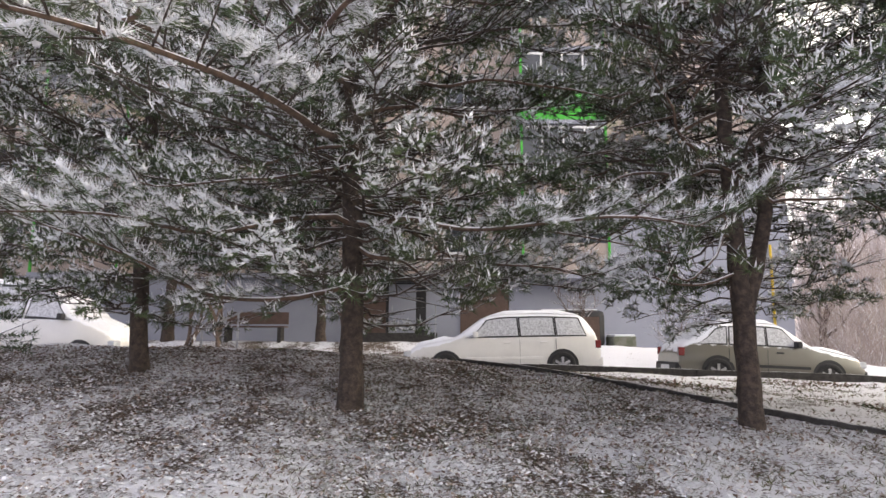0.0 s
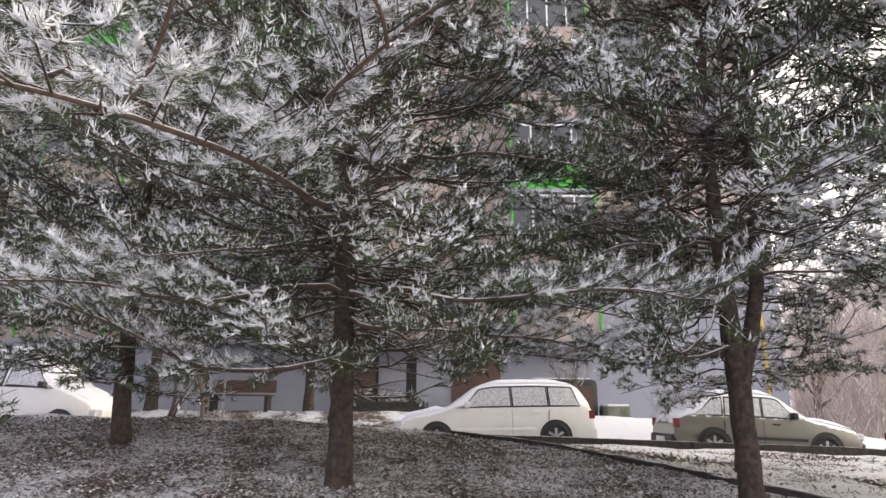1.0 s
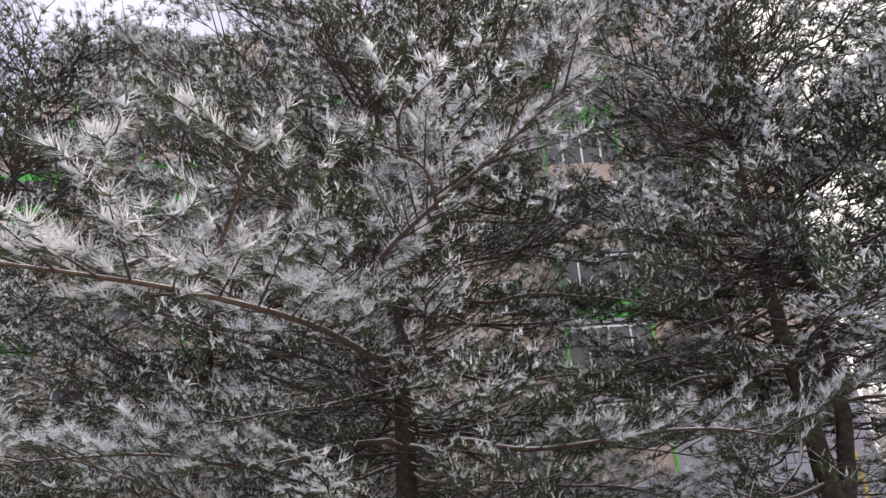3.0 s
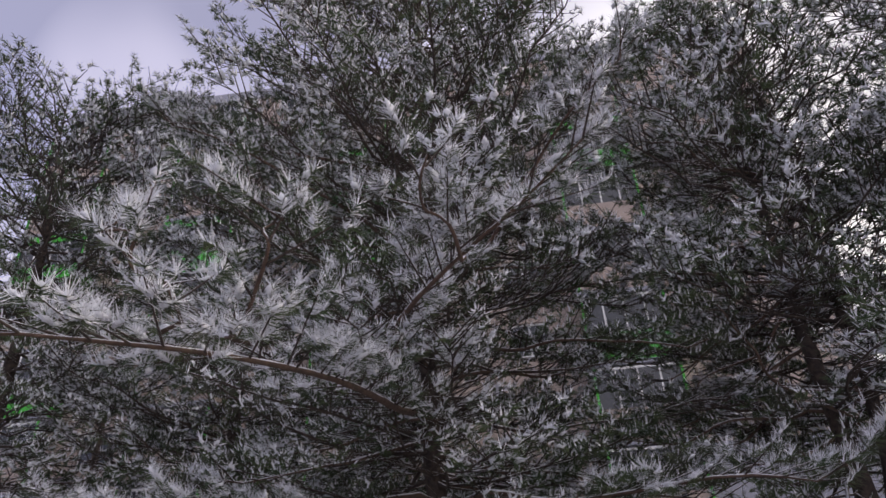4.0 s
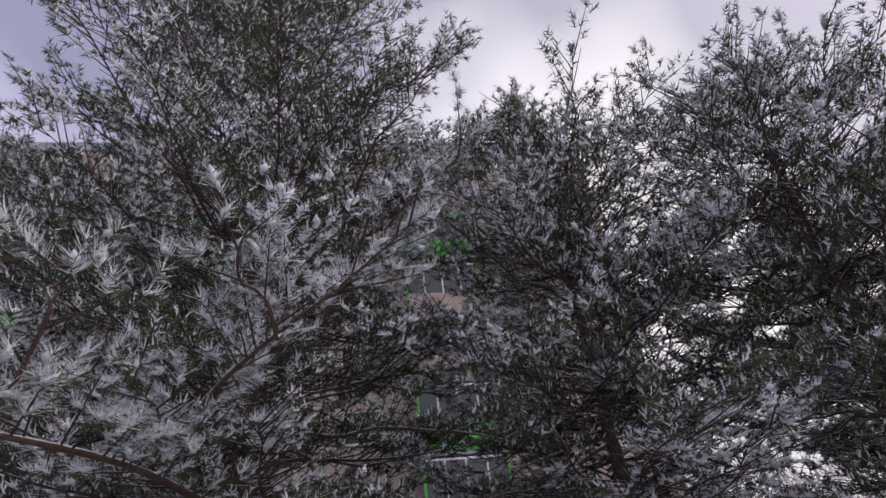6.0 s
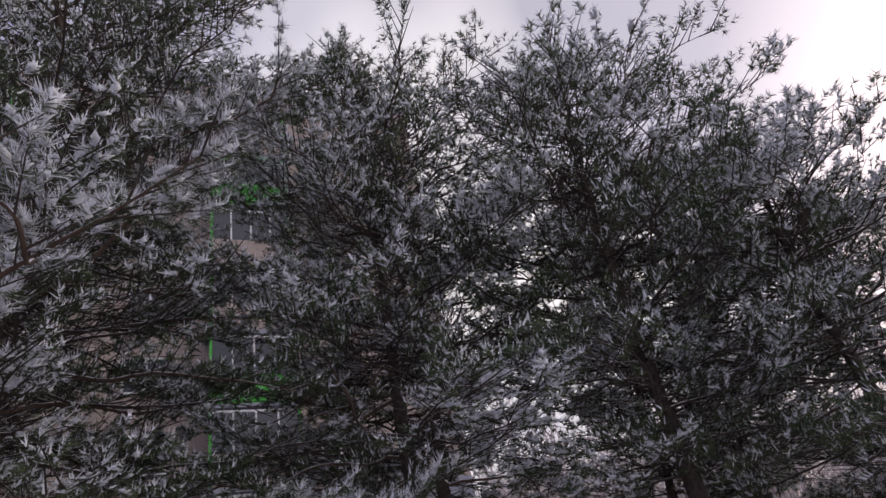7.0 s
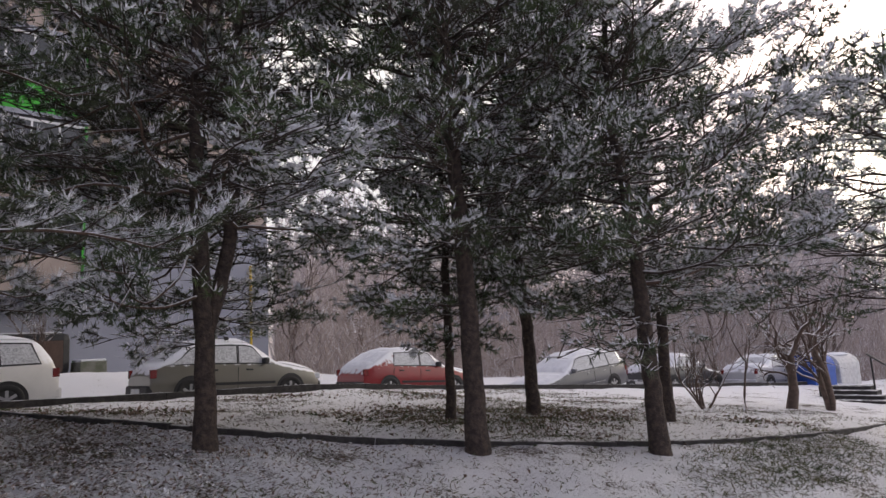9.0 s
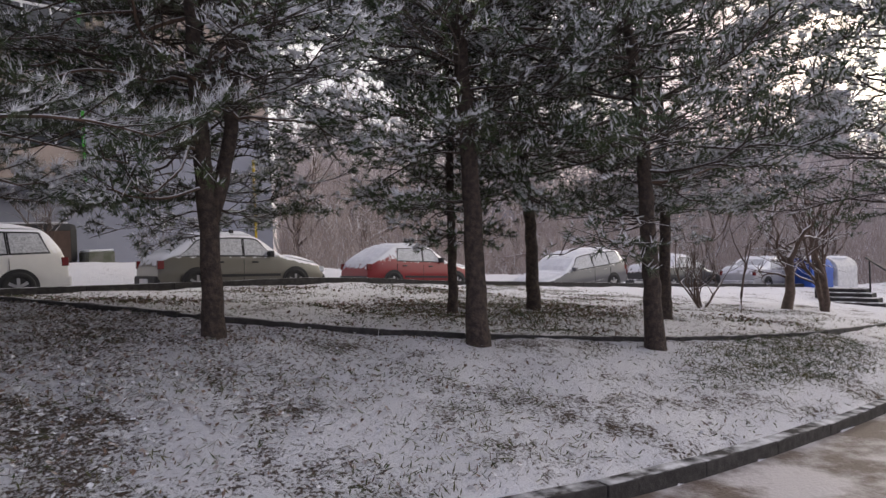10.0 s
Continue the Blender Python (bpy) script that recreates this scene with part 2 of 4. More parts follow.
xs = np.concatenate([np.linspace(-400, -30, 12), np.linspace(-28, -8.2, 34), np.arange(-8, 18, 0.17), np.linspace(18.2, 45, 60), np.linspace(48, 400, 12)])
ys = np.concatenate([np.linspace(-400, -20, 10), np.linspace(-18, 0.9, 20), np.arange(1.0, 13.2, 0.14), np.linspace(13.4, 40, 60), np.linspace(45, 500, 12)])
gx, gy = np.meshgrid(xs, ys)
gz = land(gx, gy)
rough = np.array([noise.noise((a * 0.9, b * 0.9, 0)) * 0.05 + noise.noise((a * 3.1, b * 3.1, 3)) * 0.022 + noise.noise((a * 8, b * 8, 3)) * 0.012 for a, b in zip(gx.ravel(), gy.ravel())]).reshape(gx.shape)
gz = gz + rough * ((gy > kerb_y(gx) + 0.15) & (np.abs(gx) < 50) & (gy < 20))
nx = len(xs)
idx = np.arange(gx.size).reshape(gx.shape)
quads = np.stack([idx[:-1, :-1], idx[:-1, 1:], idx[1:, 1:], idx[1:, :-1]], -1).reshape(-1, 4)
ground = tagged(array_object("ground", np.stack([gx, gy, gz], -1).reshape(-1, 3), quads, M_GROUND, smooth=True), "sloping ground with leaf litter under thin snow", "ground", kind="structure")


def ribbon(name, x0, x1, ya, yb, za, step, material):
    """A sheet between two lines over the plan."""
    x = np.arange(x0, x1 + step / 2, step)
    rows = 7
    v = []
    for k in range(rows):
        f = k / (rows - 1)
        yy = ya(x) * (1 - f) + yb(x) * f
        v.append(np.stack([x, yy, za(x)], -1))
    v = np.concatenate(v)
    i = np.arange(rows * len(x)).reshape(rows, len(x))
    q = np.stack([i[:-1, :-1], i[:-1, 1:], i[1:, 1:], i[1:, :-1]], -1).reshape(-1, 4)
    return array_object(name, v, q, material, smooth=True)


tagged(ribbon("footpath", -30, 60, lambda x: 0 * x - 3.0, lambda x: kerb_y(x) - 0.02, path_z, 0.5, M_ASPHALT), "trodden asphalt footpath with patches of snow", "footpath", kind="structure")
tagged(ribbon("parking_area", -40, 60, lambda x: np.where(x < 0.2, 12.9, border_y(x) + 0.1), lambda x: 0 * x + 17.3, park_z, 0.5, M_PARK), "parking strip covered with snow", "parking", kind="structure")


def stone_run(name, label, x0, x1, step, line, top, width, height, material, limit=300):
    """A kerb of single stones laid along a line of the plan."""
    run = tagged(empty(name), label, "kerb", kind="structure")
    x = x0
    while x < x1:
        xa, xb = x, min(x + step, x1)
        a, b = Vector((xa, float(line(xa)), float(top(xa)))), Vector((xb, float(line(xb)), float(top(xb))))
        d = (b - a)
        ln = d.length - 0.004
        m = Matrix.Translation((a + b) / 2) @ d.to_track_quat("X", "Z").to_matrix().to_4x4() @ pose(0, random.uniform(-0.008, 0.008), random.uniform(-0.01, 0.006), random.uniform(-1.5, 1.5))
        ob = part("kerbstone", new_box(-ln / 2, ln / 2, -width / 2, width / 2, -height, 0, bevel=0.012), material, run)
        ob.matrix_basis = m
        x += step * (1.0 if abs(d.y) < step else 0.6)
    return run


stone_run("path_kerb", "dark concrete kerb along the footpath with snow on top", -6, 22, 1.0, kerb_y, lambda x: path_z(x) + 0.115, 0.14, 0.34, M_KERB)
stone_run("slope_edging", "low dark concrete edging across the snowy slope", 0.25, 24, 0.8, edge_y, lambda x: edge_z(x) + 0.055, 0.08, 0.31, M_KERB)
stone_run("parking_border", "concrete border of the parking strip with snow on top", 0.35, 29, 1.5, border_y, border_z, 0.2, 0.62, M_KERB)

# ---------------------------------------------------------------- apartment building
FY, FX = 23.0, 12.3
LEVEL0, STOREY, STOREYS = 3.9, 2.7, 8
M_GLASS = mat("window_glass", (0.05, 0.055, 0.065), 0.08)
M_BROWN = mat("brown_door_steel", (0.10, 0.06, 0.045), 0.6)
M_YELLOW = mat("yellow_gas_pipe", (0.62, 0.43, 0.03), 0.5, (0.52, 0.36, 0.03), 5.0)
M_STEEL = mat("pale_steel_rail", (0.42, 0.43, 0.46), 0.45, metal=0.6)


def apartment_building():
    b = tagged(empty("apartment_building", (0, FY, 0)), "panel apartment block, beige walls, grey plinth, green balcony fronts", "building")
    top = LEVEL0 + STOREY * STOREYS - 0.7
    part("plinth_wall", new_box(-20.7, FX, 0, 11, -1.0, LEVEL0 - 0.16), M_WALLGREY, b, "grey-lilac painted ground-floor wall")
    part("plinth_ledge", new_box(-20.7, FX + 0.05, -0.06, 11.05, LEVEL0 - 0.16, LEVEL0), M_WALLGREY, b)
    bays = [FX - 3.3 * (k + 0.5) for k in range(10)]
    win, sill_h, head_h = 1.5, 0.85, 2.2
    for s in range(STOREYS):
        z = LEVEL0 + s * STOREY
        zt = min(z + STOREY, top)
        part("spandrel", new_box(-20.7, FX, 0, 0.35, z, z + sill_h), M_PANEL, b)
        part("lintel_band", new_box(-20.7, FX, 0, 0.35, z + head_h, zt), M_PANEL, b)
        for k, x in enumerate(bays):
            if s == 0 and k < 2:
                part("blank_wall", new_box(x - 1.65, x + 1.65, -0.02, 0.34, z, z + STOREY), M_WALLGREY, b)
                continue
            part("pier", new_box(x + win / 2, x + 3.3 - win / 2 if k else FX, 0.002, 0.352, z + sill_h, z + head_h), M_PANEL, b)
            fr = bmesh.new()
            for a in (-win / 2, -0.04, win / 2 - 0.08):
                box(fr, x + a, x + a + 0.08, 0.10, 0.18, z + sill_h, z + head_h)
            for c in (sill_h, head_h - 0.08):
                box(fr, x - win / 2, x + win / 2, 0.105, 0.175, z + c, z + c + 0.08)
            w = part("window", fr, M_WHITE, b)
            part("pane", new_box(x - win / 2, x + win / 2, 0.13, 0.15, z + sill_h, z + head_h), M_GLASS, w)
            part("sill", new_box(x - win / 2 - 0.05, x + win / 2 + 0.05, -0.14, 0.10, z + sill_h - 0.04, z + sill_h + 0.02), M_WHITE, w)
    part("body_wall", new_box(-20.7, FX - 0.01, 0.36, 11, LEVEL0, top), M_PANEL, b)
    part("roof_parapet", new_box(-20.8, FX + 0.1, -0.1, 11.1, top, top + 0.5), M_WALLGREY, b, "grey metal-capped roof edge")
    # green-fronted balcony stacks
    for x, green in ((bays[2] + 0.1, (2, 5)), (bays[5], (3, 4, 5)), (bays[7], (4,)), (bays[9] + 0.1, (0, 2, 4))):
        for s in range(STOREYS - 1):
            z = LEVEL0 + s * STOREY
            bal = part("balcony", new_box(x - 1.55, x + 1.55, -1.15, 0, z - 0.12, z + 0.02), M_WALLGREY, b)
            fr = bmesh.new()
            for xa, xb, ya, yb in ((x - 1.5, x + 1.5, -1.12, -1.07), (x - 1.5, x - 1.45, -1.07, -0.01), (x + 1.45, x + 1.5, -1.07, -0.01)):
                box(fr, xa, xb, ya, yb, z + 0.03, z + 1.08)
            part("balcony_front", fr, M_GREEN if s in green else M_PANEL, bal, "bright green balcony panels" if s in green else "")
            for a in (-1.5, 1.42):
                part("green_trim", new_box(x + a, x + a + 0.08, -1.17, -1.125, z + 0.03, z + 2.5), M_GREEN, bal, "narrow green corner trim")
            if s in green and s > 2:
                part("green_header", new_box(x - 1.52, x + 1.52, -1.18, -1.125, z + 2.2, z + 2.55), M_GREEN, bal, "green band over the glazing")
            fr = bmesh.new()
            for k in range(5):
                xa = x - 1.5 + k * 0.735
                box(fr, xa, xa + 0.06, -1.12, -1.07, z + 1.09, z + 2.42)
            box(fr, x - 1.5, x + 1.5, -1.12, -1.07, z + 2.42, z + 2.5)
            part("balcony_glazing_frame", fr, M_WHITE, bal)
            part("balcony_glass", new_box(x - 1.47, x + 1.47, -1.10, -1.09, z + 1.09, z + 2.42), M_GLASS, bal)
    # entrance
    # No hollow here: a dark slab on the wall paints the recess's shade.
    part("entrance_recess_shade", new_box(-2.9, -0.6, -0.04, 0.1, 1.9, 3.7), M_DARK, b, "dark slab painted as the shaded entrance recess")
    door = part("entrance_door", new_box(-1.9, -0.95, -0.09, -0.045, 1.95, 3.65), M_WALLGREY, b, "grey steel entrance door")
    part("door_handle", new_box(-1.8, -1.76, -0.14, -0.09, 2.7, 2.9), M_STEEL, door)
    part("door_panel", new_box(-2.8, -2.0, -0.08, -0.045, 1.95, 3.6), M_BROWN, b, "brown boarded panel")
    part("side_panel", new_box(0.6, 2.3, -0.06, 0.1, 1.6, 4.0), M_BROWN, b, "dark brown wall panel")
    part("canopy", new_box(-3.4, -0.1, -1.3, 0, 3.72, 3.88), M_DARK, b, "dark entrance canopy slab")
    for k in range(3):
        part("step", new_box(-3.2, -0.2, -0.8 - 0.32 * (k + 1), -0.8 - 0.32 * k, 1.2, 1.85 - 0.1 * k), M_KERB, b)
    part("landing", new_box(-3.2, -0.2, -0.8, -0.04, 1.2, 1.95), M_KERB, b)
    for x in (-3.15, -0.25):
        r = bmesh.new()
        for y0 in (-0.7, -1.8):
            zf = 1.95 if y0 > -1 else 1.6
            box(r, x - 0.02, x + 0.02, y0 - 0.02, y0 + 0.02, zf, zf + 0.95)
        m = look((x, -0.7, 2.88), (x, -1.8, 2.53))
        box(r, -0.02, 0.02, -0.02, 0.02, -1.2, 0, m)
        part("handrail", r, M_STEEL, b, "pale steel entrance handrail")
    # gas pipe at the corner
    p = bmesh.new()
    px = FX - 0.75
    bmesh.ops.create_cone(p, cap_ends=True, segments=10, radius1=0.045, radius2=0.045, depth=4.4, matrix=Matrix.Translation((px, -0.12, 2.9)))
    bmesh.ops.create_cone(p, cap_ends=True, segments=10, radius1=0.09, radius2=0.09, depth=0.22, matrix=Matrix.Translation((px, -0.12, 1.55)))
    box(p, px - 0.05, px + 0.28, -0.17, -0.07, 1.15, 1.25, bevel=0.02)
    box(p, px - 0.04, px + 0.2, -0.16, -0.08, 1.72, 1.8, bevel=0.02)
    part("gas_pipe", p, M_YELLOW, b, "bright yellow gas pipe with a valve", smooth=False)
    return b


apartment_building()

# ---------------------------------------------------------------- cars
M_TYRE = mat("tyre_rubber", (0.018, 0.018, 0.018), 0.85, (0.03, 0.03, 0.03), 30.0)
M_RIM = mat("alloy_rim", (0.45, 0.45, 0.47), 0.35, metal=0.8)
M_FROSTGLASS = mat("snow_speckled_car_glass", (0.30, 0.31, 0.33), 0.4, (0.60, 0.61, 0.64), 24.0, 9.0, low=0.36, high=0.60)
M_CARSNOW = mat("snow_on_car", (0.80, 0.81, 0.84), 0.8, (0.72, 0.73, 0.77), 6.0, 4.0, 0.015, 18.0)
M_TAIL = mat("red_tail_lamp", (0.16, 0.010, 0.010), 0.2)
M_LAMP = mat("clear_headlamp", (0.55, 0.57, 0.60), 0.15)
M_PLATE = mat("plate_blank", (0.65, 0.65, 0.65), 0.5)


def paint(name, c, snow=(0.34, 7.0, 0.8)):
    return mat(name, c, 0.32, tuple(v * 0.92 for v in c), 1.5, 4.0, coat=0.4, snow=snow)


def car(name, label, at, heading, pitch, L, W, H, top, belt, glass, shades, body, clad, snow_top, rim_r=0.19, wheel_r=0.3, axles=(0.2, 0.79), rack=False, plan_end=0.16):
    """A car, nose along +x. top: (fraction of the length from the tail, height) of its outline; glass: side panes as
    (x0 low, x0 high, x1 low, x1 high) fractions; shades: front and rear screens as fraction ranges; snow_top: snowed ranges."""
    root = tagged(empty(name), label, "car")
    root.matrix_basis = pose(*at, 0, 0, 0) @ pose(0, 0, 0, 0, pitch, 0) @ pose(0, 0, 0, 0, 0, heading)
    N = 72
    us = 0.5 - 0.5 * np.cos(np.linspace(0, math.pi, N))
    us = 0.5 * us + 0.5 * np.linspace(0, 1, N)
    fx = lambda u: (np.asarray(u) - 0.5) * L
    raw = lambda u: np.interp(u, [p[0] for p in top], [p[1] for p in top])
    tops = lambda u: sum(raw(np.clip(np.asarray(u) + d, 0, 1)) for d in (-0.018, -0.009, 0, 0.009, 0.018)) / 5
    half = lambda u: W / 2 * (1 - plan_end * np.abs(2 * np.asarray(u) - 1) ** 5)
    zb = 0.20

    def section(u):
        w, t = float(half(u)), float(tops(u))
        bl = min(belt, t - 0.06)
        tumble = 0.30 * max(t - bl - 0.06, 0)
        mid = max(0.42, 0.5 * (zb + bl))
        return [(0, zb), (w * 0.86, zb), (w * 0.965, zb + 0.09), (w * 0.995, mid), (w * 0.985, bl - 0.05), (w * 0.962, bl), (w * 0.955 - tumble, t - 0.055), (w * 0.93 - tumble - 0.03, t - 0.018), (w * 0.8 - tumble - 0.05, t), (0, t + 0.02)]

    secs = [section(u) for u in us]
    rows = []
    for u, s in zip(us, secs):
        x = float(fx(u))
        rows.append([(x, -y, z) for y, z in s] + [(x, y, z) for y, z in reversed(s[1:-1])])
    n = len(rows[0])
    v = np.array(rows).reshape(-1, 3)
    i = np.arange(N * n).reshape(N, n)
    q = np.stack([i[:-1], np.roll(i[:-1], -1, 1), np.roll(i[1:], -1, 1), i[1:]], -1).reshape(-1, 4)
    bodyob = array_object("body", v, q, body, root, smooth=True)
    me = bodyob.data
    for r in (0, N - 1):
        bm = bmesh.new()
        bm.from_mesh(me)
        bm.verts.ensure_lookup_table()
        f = bm.faces.new([bm.verts[k] for k in (i[r] if r else i[r][::-1])])
        bm.to_mesh(me)
        bm.free()

    def side(u, f, sgn, off):
        s = section(u)
        a, b = s[5], s[6]
        y, z = a[0] + (b[0] - a[0]) * f, a[1] + (b[1] - a[1]) * f
        return (float(fx(u)), sgn * (y + off), z)

    for g in glass:
        for sgn in (-1, 1):
            for pname, grow_u, low_f, high_f, lift, material in (("window_seal", 0.007, 0.02, 0.97, 0.006, M_DARK), ("side_window", 0.0, 0.09, 0.90, 0.011, M_FROSTGLASS)):
                bm = bmesh.new()
                grid = []
                for f in (0, 0.33, 0.66, 1.0):
                    ua, ub = g[0] + (g[1] - g[0]) * f - grow_u, g[2] + (g[3] - g[2]) * f + grow_u
                    grid.append([bm.verts.new(side(ua + (ub - ua) * k / 6, low_f + (high_f - low_f) * f, sgn, lift)) for k in range(7)])
                for a in range(3):
                    for k in range(6):
                        bm.faces.new([grid[a][k], grid[a][k + 1], grid[a + 1][k + 1], grid[a + 1][k]][::sgn])
                part(pname, bm, material, root, "side window speckled with snow" if pname == "side_window" else "", smooth=True)

    def top_patch(pname, u0, u1, width, off, material, lab="", lumpy=0.0, nu=16):
        bm = bmesh.new()
        ns = 10
        grid = []
        for k in range(nu + 1):
            u = u0 + (u1 - u0) * k / nu
            s = section(u)
            row = []
            for j in range(-ns, ns + 1):
                f = j / ns
                ym = s[8][0] + (s[7][0] - s[8][0]) * max(0, width - 0.85) * 6
                y = f * min(ym, s[7][0]) * (1.0 if width > 0.85 else width / 0.85)
                z = float(tops(u)) + 0.02 * (1 - f * f) - 0.012 * max(0, abs(f) - 0.85) * 6
                lift = off
                if lumpy:
                    e = min(1, 5 * min(k, nu - k) / nu, 4 * (1 - abs(f)) + 0.15)
                    lift = off * e + lumpy * e * (0.5 + noise.noise((u * 9 + at[0], f * 3, at[1])))
                row.append(bm.verts.new((float(fx(u)), y, z + lift)))
            grid.append(row)
        for k in range(nu):
            for j in range(2 * ns):
                bm.faces.new([grid[k][j], grid[k + 1][j], grid[k + 1][j + 1], grid[k][j + 1]])
        part(pname, bm, material, root, lab, smooth=True)

    for pname, u0, u1 in shades:
        top_patch(pname, u0, u1, 0.86, 0.008, M_FROSTGLASS, "screen dusted with snow")
    for u0, u1 in snow_top:
        top_patch("snow_cover", u0, u1, 1.0, 0.04, M_CARSNOW, "layer of fresh snow", 0.04, 24)

    for u in axles:
        x = float(fx(u))
        for sgn in (-1, 1):
            w = float(half(u))
            # Flat dark patch on the body side paints the shade of an uncut arch.
            bm = bmesh.new()
            pts = [bm.verts.new((x + (wheel_r + 0.065) * math.cos(a), sgn * (w * 0.998 + 0.004), wheel_r + (wheel_r + 0.065) * math.sin(a))) for a in np.linspace(-0.35, math.pi + 0.35, 22)]
            bm.faces.new(pts[::sgn])
            part("wheel_arch_shade", bm, M_DARK, root, "flat black patch for the shade inside the wheel arch")
            bm = bmesh.new()
            prof = ((rim_r, -0.06), (wheel_r - 0.03, -0.085), (wheel_r, -0.06), (wheel_r, 0.06), (wheel_r - 0.03, 0.085), (rim_r, 0.06))
            rings = []
            for k in range(24):
                a = 2 * math.pi * k / 24
                rings.append([bm.verts.new((r * math.cos(a), d, r * math.sin(a))) for r, d in prof])
            for k in range(24):
                for j in range(len(prof)):
                    bm.faces.new([rings[k][j], rings[k][(j + 1) % 6], rings[(k + 1) % 24][(j + 1) % 6], rings[(k + 1) % 24][j]])
            wheel = part("wheel", bm, M_TYRE, root, smooth=True)
            wheel.matrix_basis = pose(x, sgn * (w - 0.055), wheel_r)
            bm = bmesh.new()
            bmesh.ops.create_cone(bm, cap_ends=True, segments=20, radius1=rim_r * 0.95, radius2=rim_r * 0.95, depth=0.02, matrix=pose(0, sgn * 0.02, 0, 90))
            for k in range(6):
                box(bm, -0.028, 0.028, -0.012, 0.012, 0.03, rim_r - 0.005, pose(0, sgn * 0.058, 0) @ pose(0, 0, 0, 0, 60 * k, 0))
            bmesh.ops.create_cone(bm, cap_ends=True, segments=12, radius1=0.045, radius2=0.04, depth=0.03, matrix=pose(0, sgn * 0.06, 0, 90))
            part("rim", bm, M_RIM, wheel)
    # bumpers, sills, lamps, handles, mirrors, seams
    for end, u in ((-1, 0.0), (1, 1.0)):
        bm = bmesh.new()
        x = float(fx(u))
        w = float(half(u))
        box(bm, x - 0.11 - end * 0.05, x + 0.11 - end * 0.05, -w * 1.0, w * 1.0, 0.24, 0.47, bevel=0.05)
        part("bumper", bm, clad, root)
        for sgn in (-1, 1):
            wl2 = float(half(0.03 if end < 0 else 0.97))
            if end < 0:
                part("tail_lamp", new_box(x - 0.012, x + 0.12, sgn * (wl2 - 0.05) - 0.045, sgn * (wl2 - 0.05) + 0.045, belt - 0.26, belt - 0.08, bevel=0.015), M_TAIL, root, "red tail lamp")
            else:
                part("headlamp", new_box(x - 0.16, x + 0.02, sgn * (wl2 - 0.16) - 0.15, sgn * (wl2 - 0.16) + 0.15, 0.52, 0.66, bevel=0.03), M_LAMP, root, "clear headlamp")
        part("number_plate", new_box(min(x + end * 0.055, x + end * 0.072), max(x + end * 0.055, x + end * 0.072), -0.26, 0.26, 0.30, 0.41), M_PLATE, root, "blank pale number plate")
    for sgn in (-1, 1):
        if clad is M_DARK:
            part("sill_panel", new_box(float(fx(axles[0] + 0.1)), float(fx(axles[1] - 0.1)), sgn * W * 0.488 - 0.02, sgn * W * 0.488 + 0.02, 0.19, 0.36, bevel=0.012), M_DARK, root, "black lower sill")
        part("side_moulding", new_box(float(fx(axles[0] + 0.1)), float(fx(axles[1] - 0.1)), sgn * W * 0.4975 - 0.012, sgn * W * 0.4975 + 0.012, 0.44, 0.50, bevel=0.008), clad, root)
        for g in glass[:2]:
            xh = float(fx(g[0] + 0.04))
            part("door_handle", new_box(xh, xh + 0.16, sgn * W * 0.492 - 0.02, sgn * W * 0.492 + 0.02, belt - 0.13, belt - 0.095, bevel=0.01), clad, root)
            xs2 = float(fx(g[0])) - 0.03
            part("door_seam", new_box(xs2, xs2 + 0.007, sgn * W * 0.4955 - 0.006, sgn * W * 0.4955 + 0.006, 0.32, belt - 0.06), M_DARK, root)
        xm = float(fx(glass[0][2])) - 0.22
        part("wing_mirror", new_box(xm - 0.05, xm + 0.07, sgn * (W / 2 + 0.02) - 0.09, sgn * (W / 2 + 0.02) + 0.09, belt + 0.01, belt + 0.15, bevel=0.035), body if clad is body and L > 4.48 and H < 1.6 else M_DARK, root)
    if rack:
        for x in (float(fx(0.34)), float(fx(0.42))):
            bm = bmesh.new()
            box(bm, x - 0.03, x + 0.03, -0.52, 0.52, H + 0.045, H + 0.085, bevel=0.012)
            for sgn in (-1, 1):
                box(bm, x - 0.045, x + 0.045, sgn * 0.5 - 0.04, sgn * 0.5 + 0.04, H - 0.02, H + 0.11, bevel=0.015)
            part("roof_bar", bm, M_DARK, root, "dark roof bar dusted with snow")
    return root


WAGON = ((0, 0.62), (0.008, 0.95), (0.03, 1.08), (0.075, 1.40), (0.11, 1.45), (0.3, 1.49), (0.5, 1.48), (0.58, 1.43), (0.72, 0.99), (0.76, 0.93), (0.93, 0.78), (0.985, 0.64), (1, 0.5))
HATCH = ((0, 0.55), (0.006, 0.80), (0.03, 0.90), (0.055, 0.93), (0.2, 1.31), (0.235, 1.36), (0.42, 1.40), (0.52, 1.39), (0.56, 1.36), (0.70, 0.95), (0.73, 0.91), (0.96, 0.74), (0.99, 0.66), (1, 0.5))
SEDAN = ((0, 0.55), (0.008, 0.90), (0.03, 0.98), (0.17, 1.01), (0.2, 1.03), (0.29, 1.36), (0.33, 1.41), (0.45, 1.43), (0.54, 1.40), (0.57, 1.37), (0.70, 0.96), (0.73, 0.92), (0.95, 0.77), (0.99, 0.66), (1, 0.5))
VAN = ((0, 0.6), (0.005, 1.2), (0.02, 1.85), (0.05, 1.92), (0.35, 1.95), (0.6, 1.93), (0.645, 1.88), (0.80, 1.20), (0.83, 1.13), (0.955, 0.88), (0.99, 0.75), (1, 0.5))

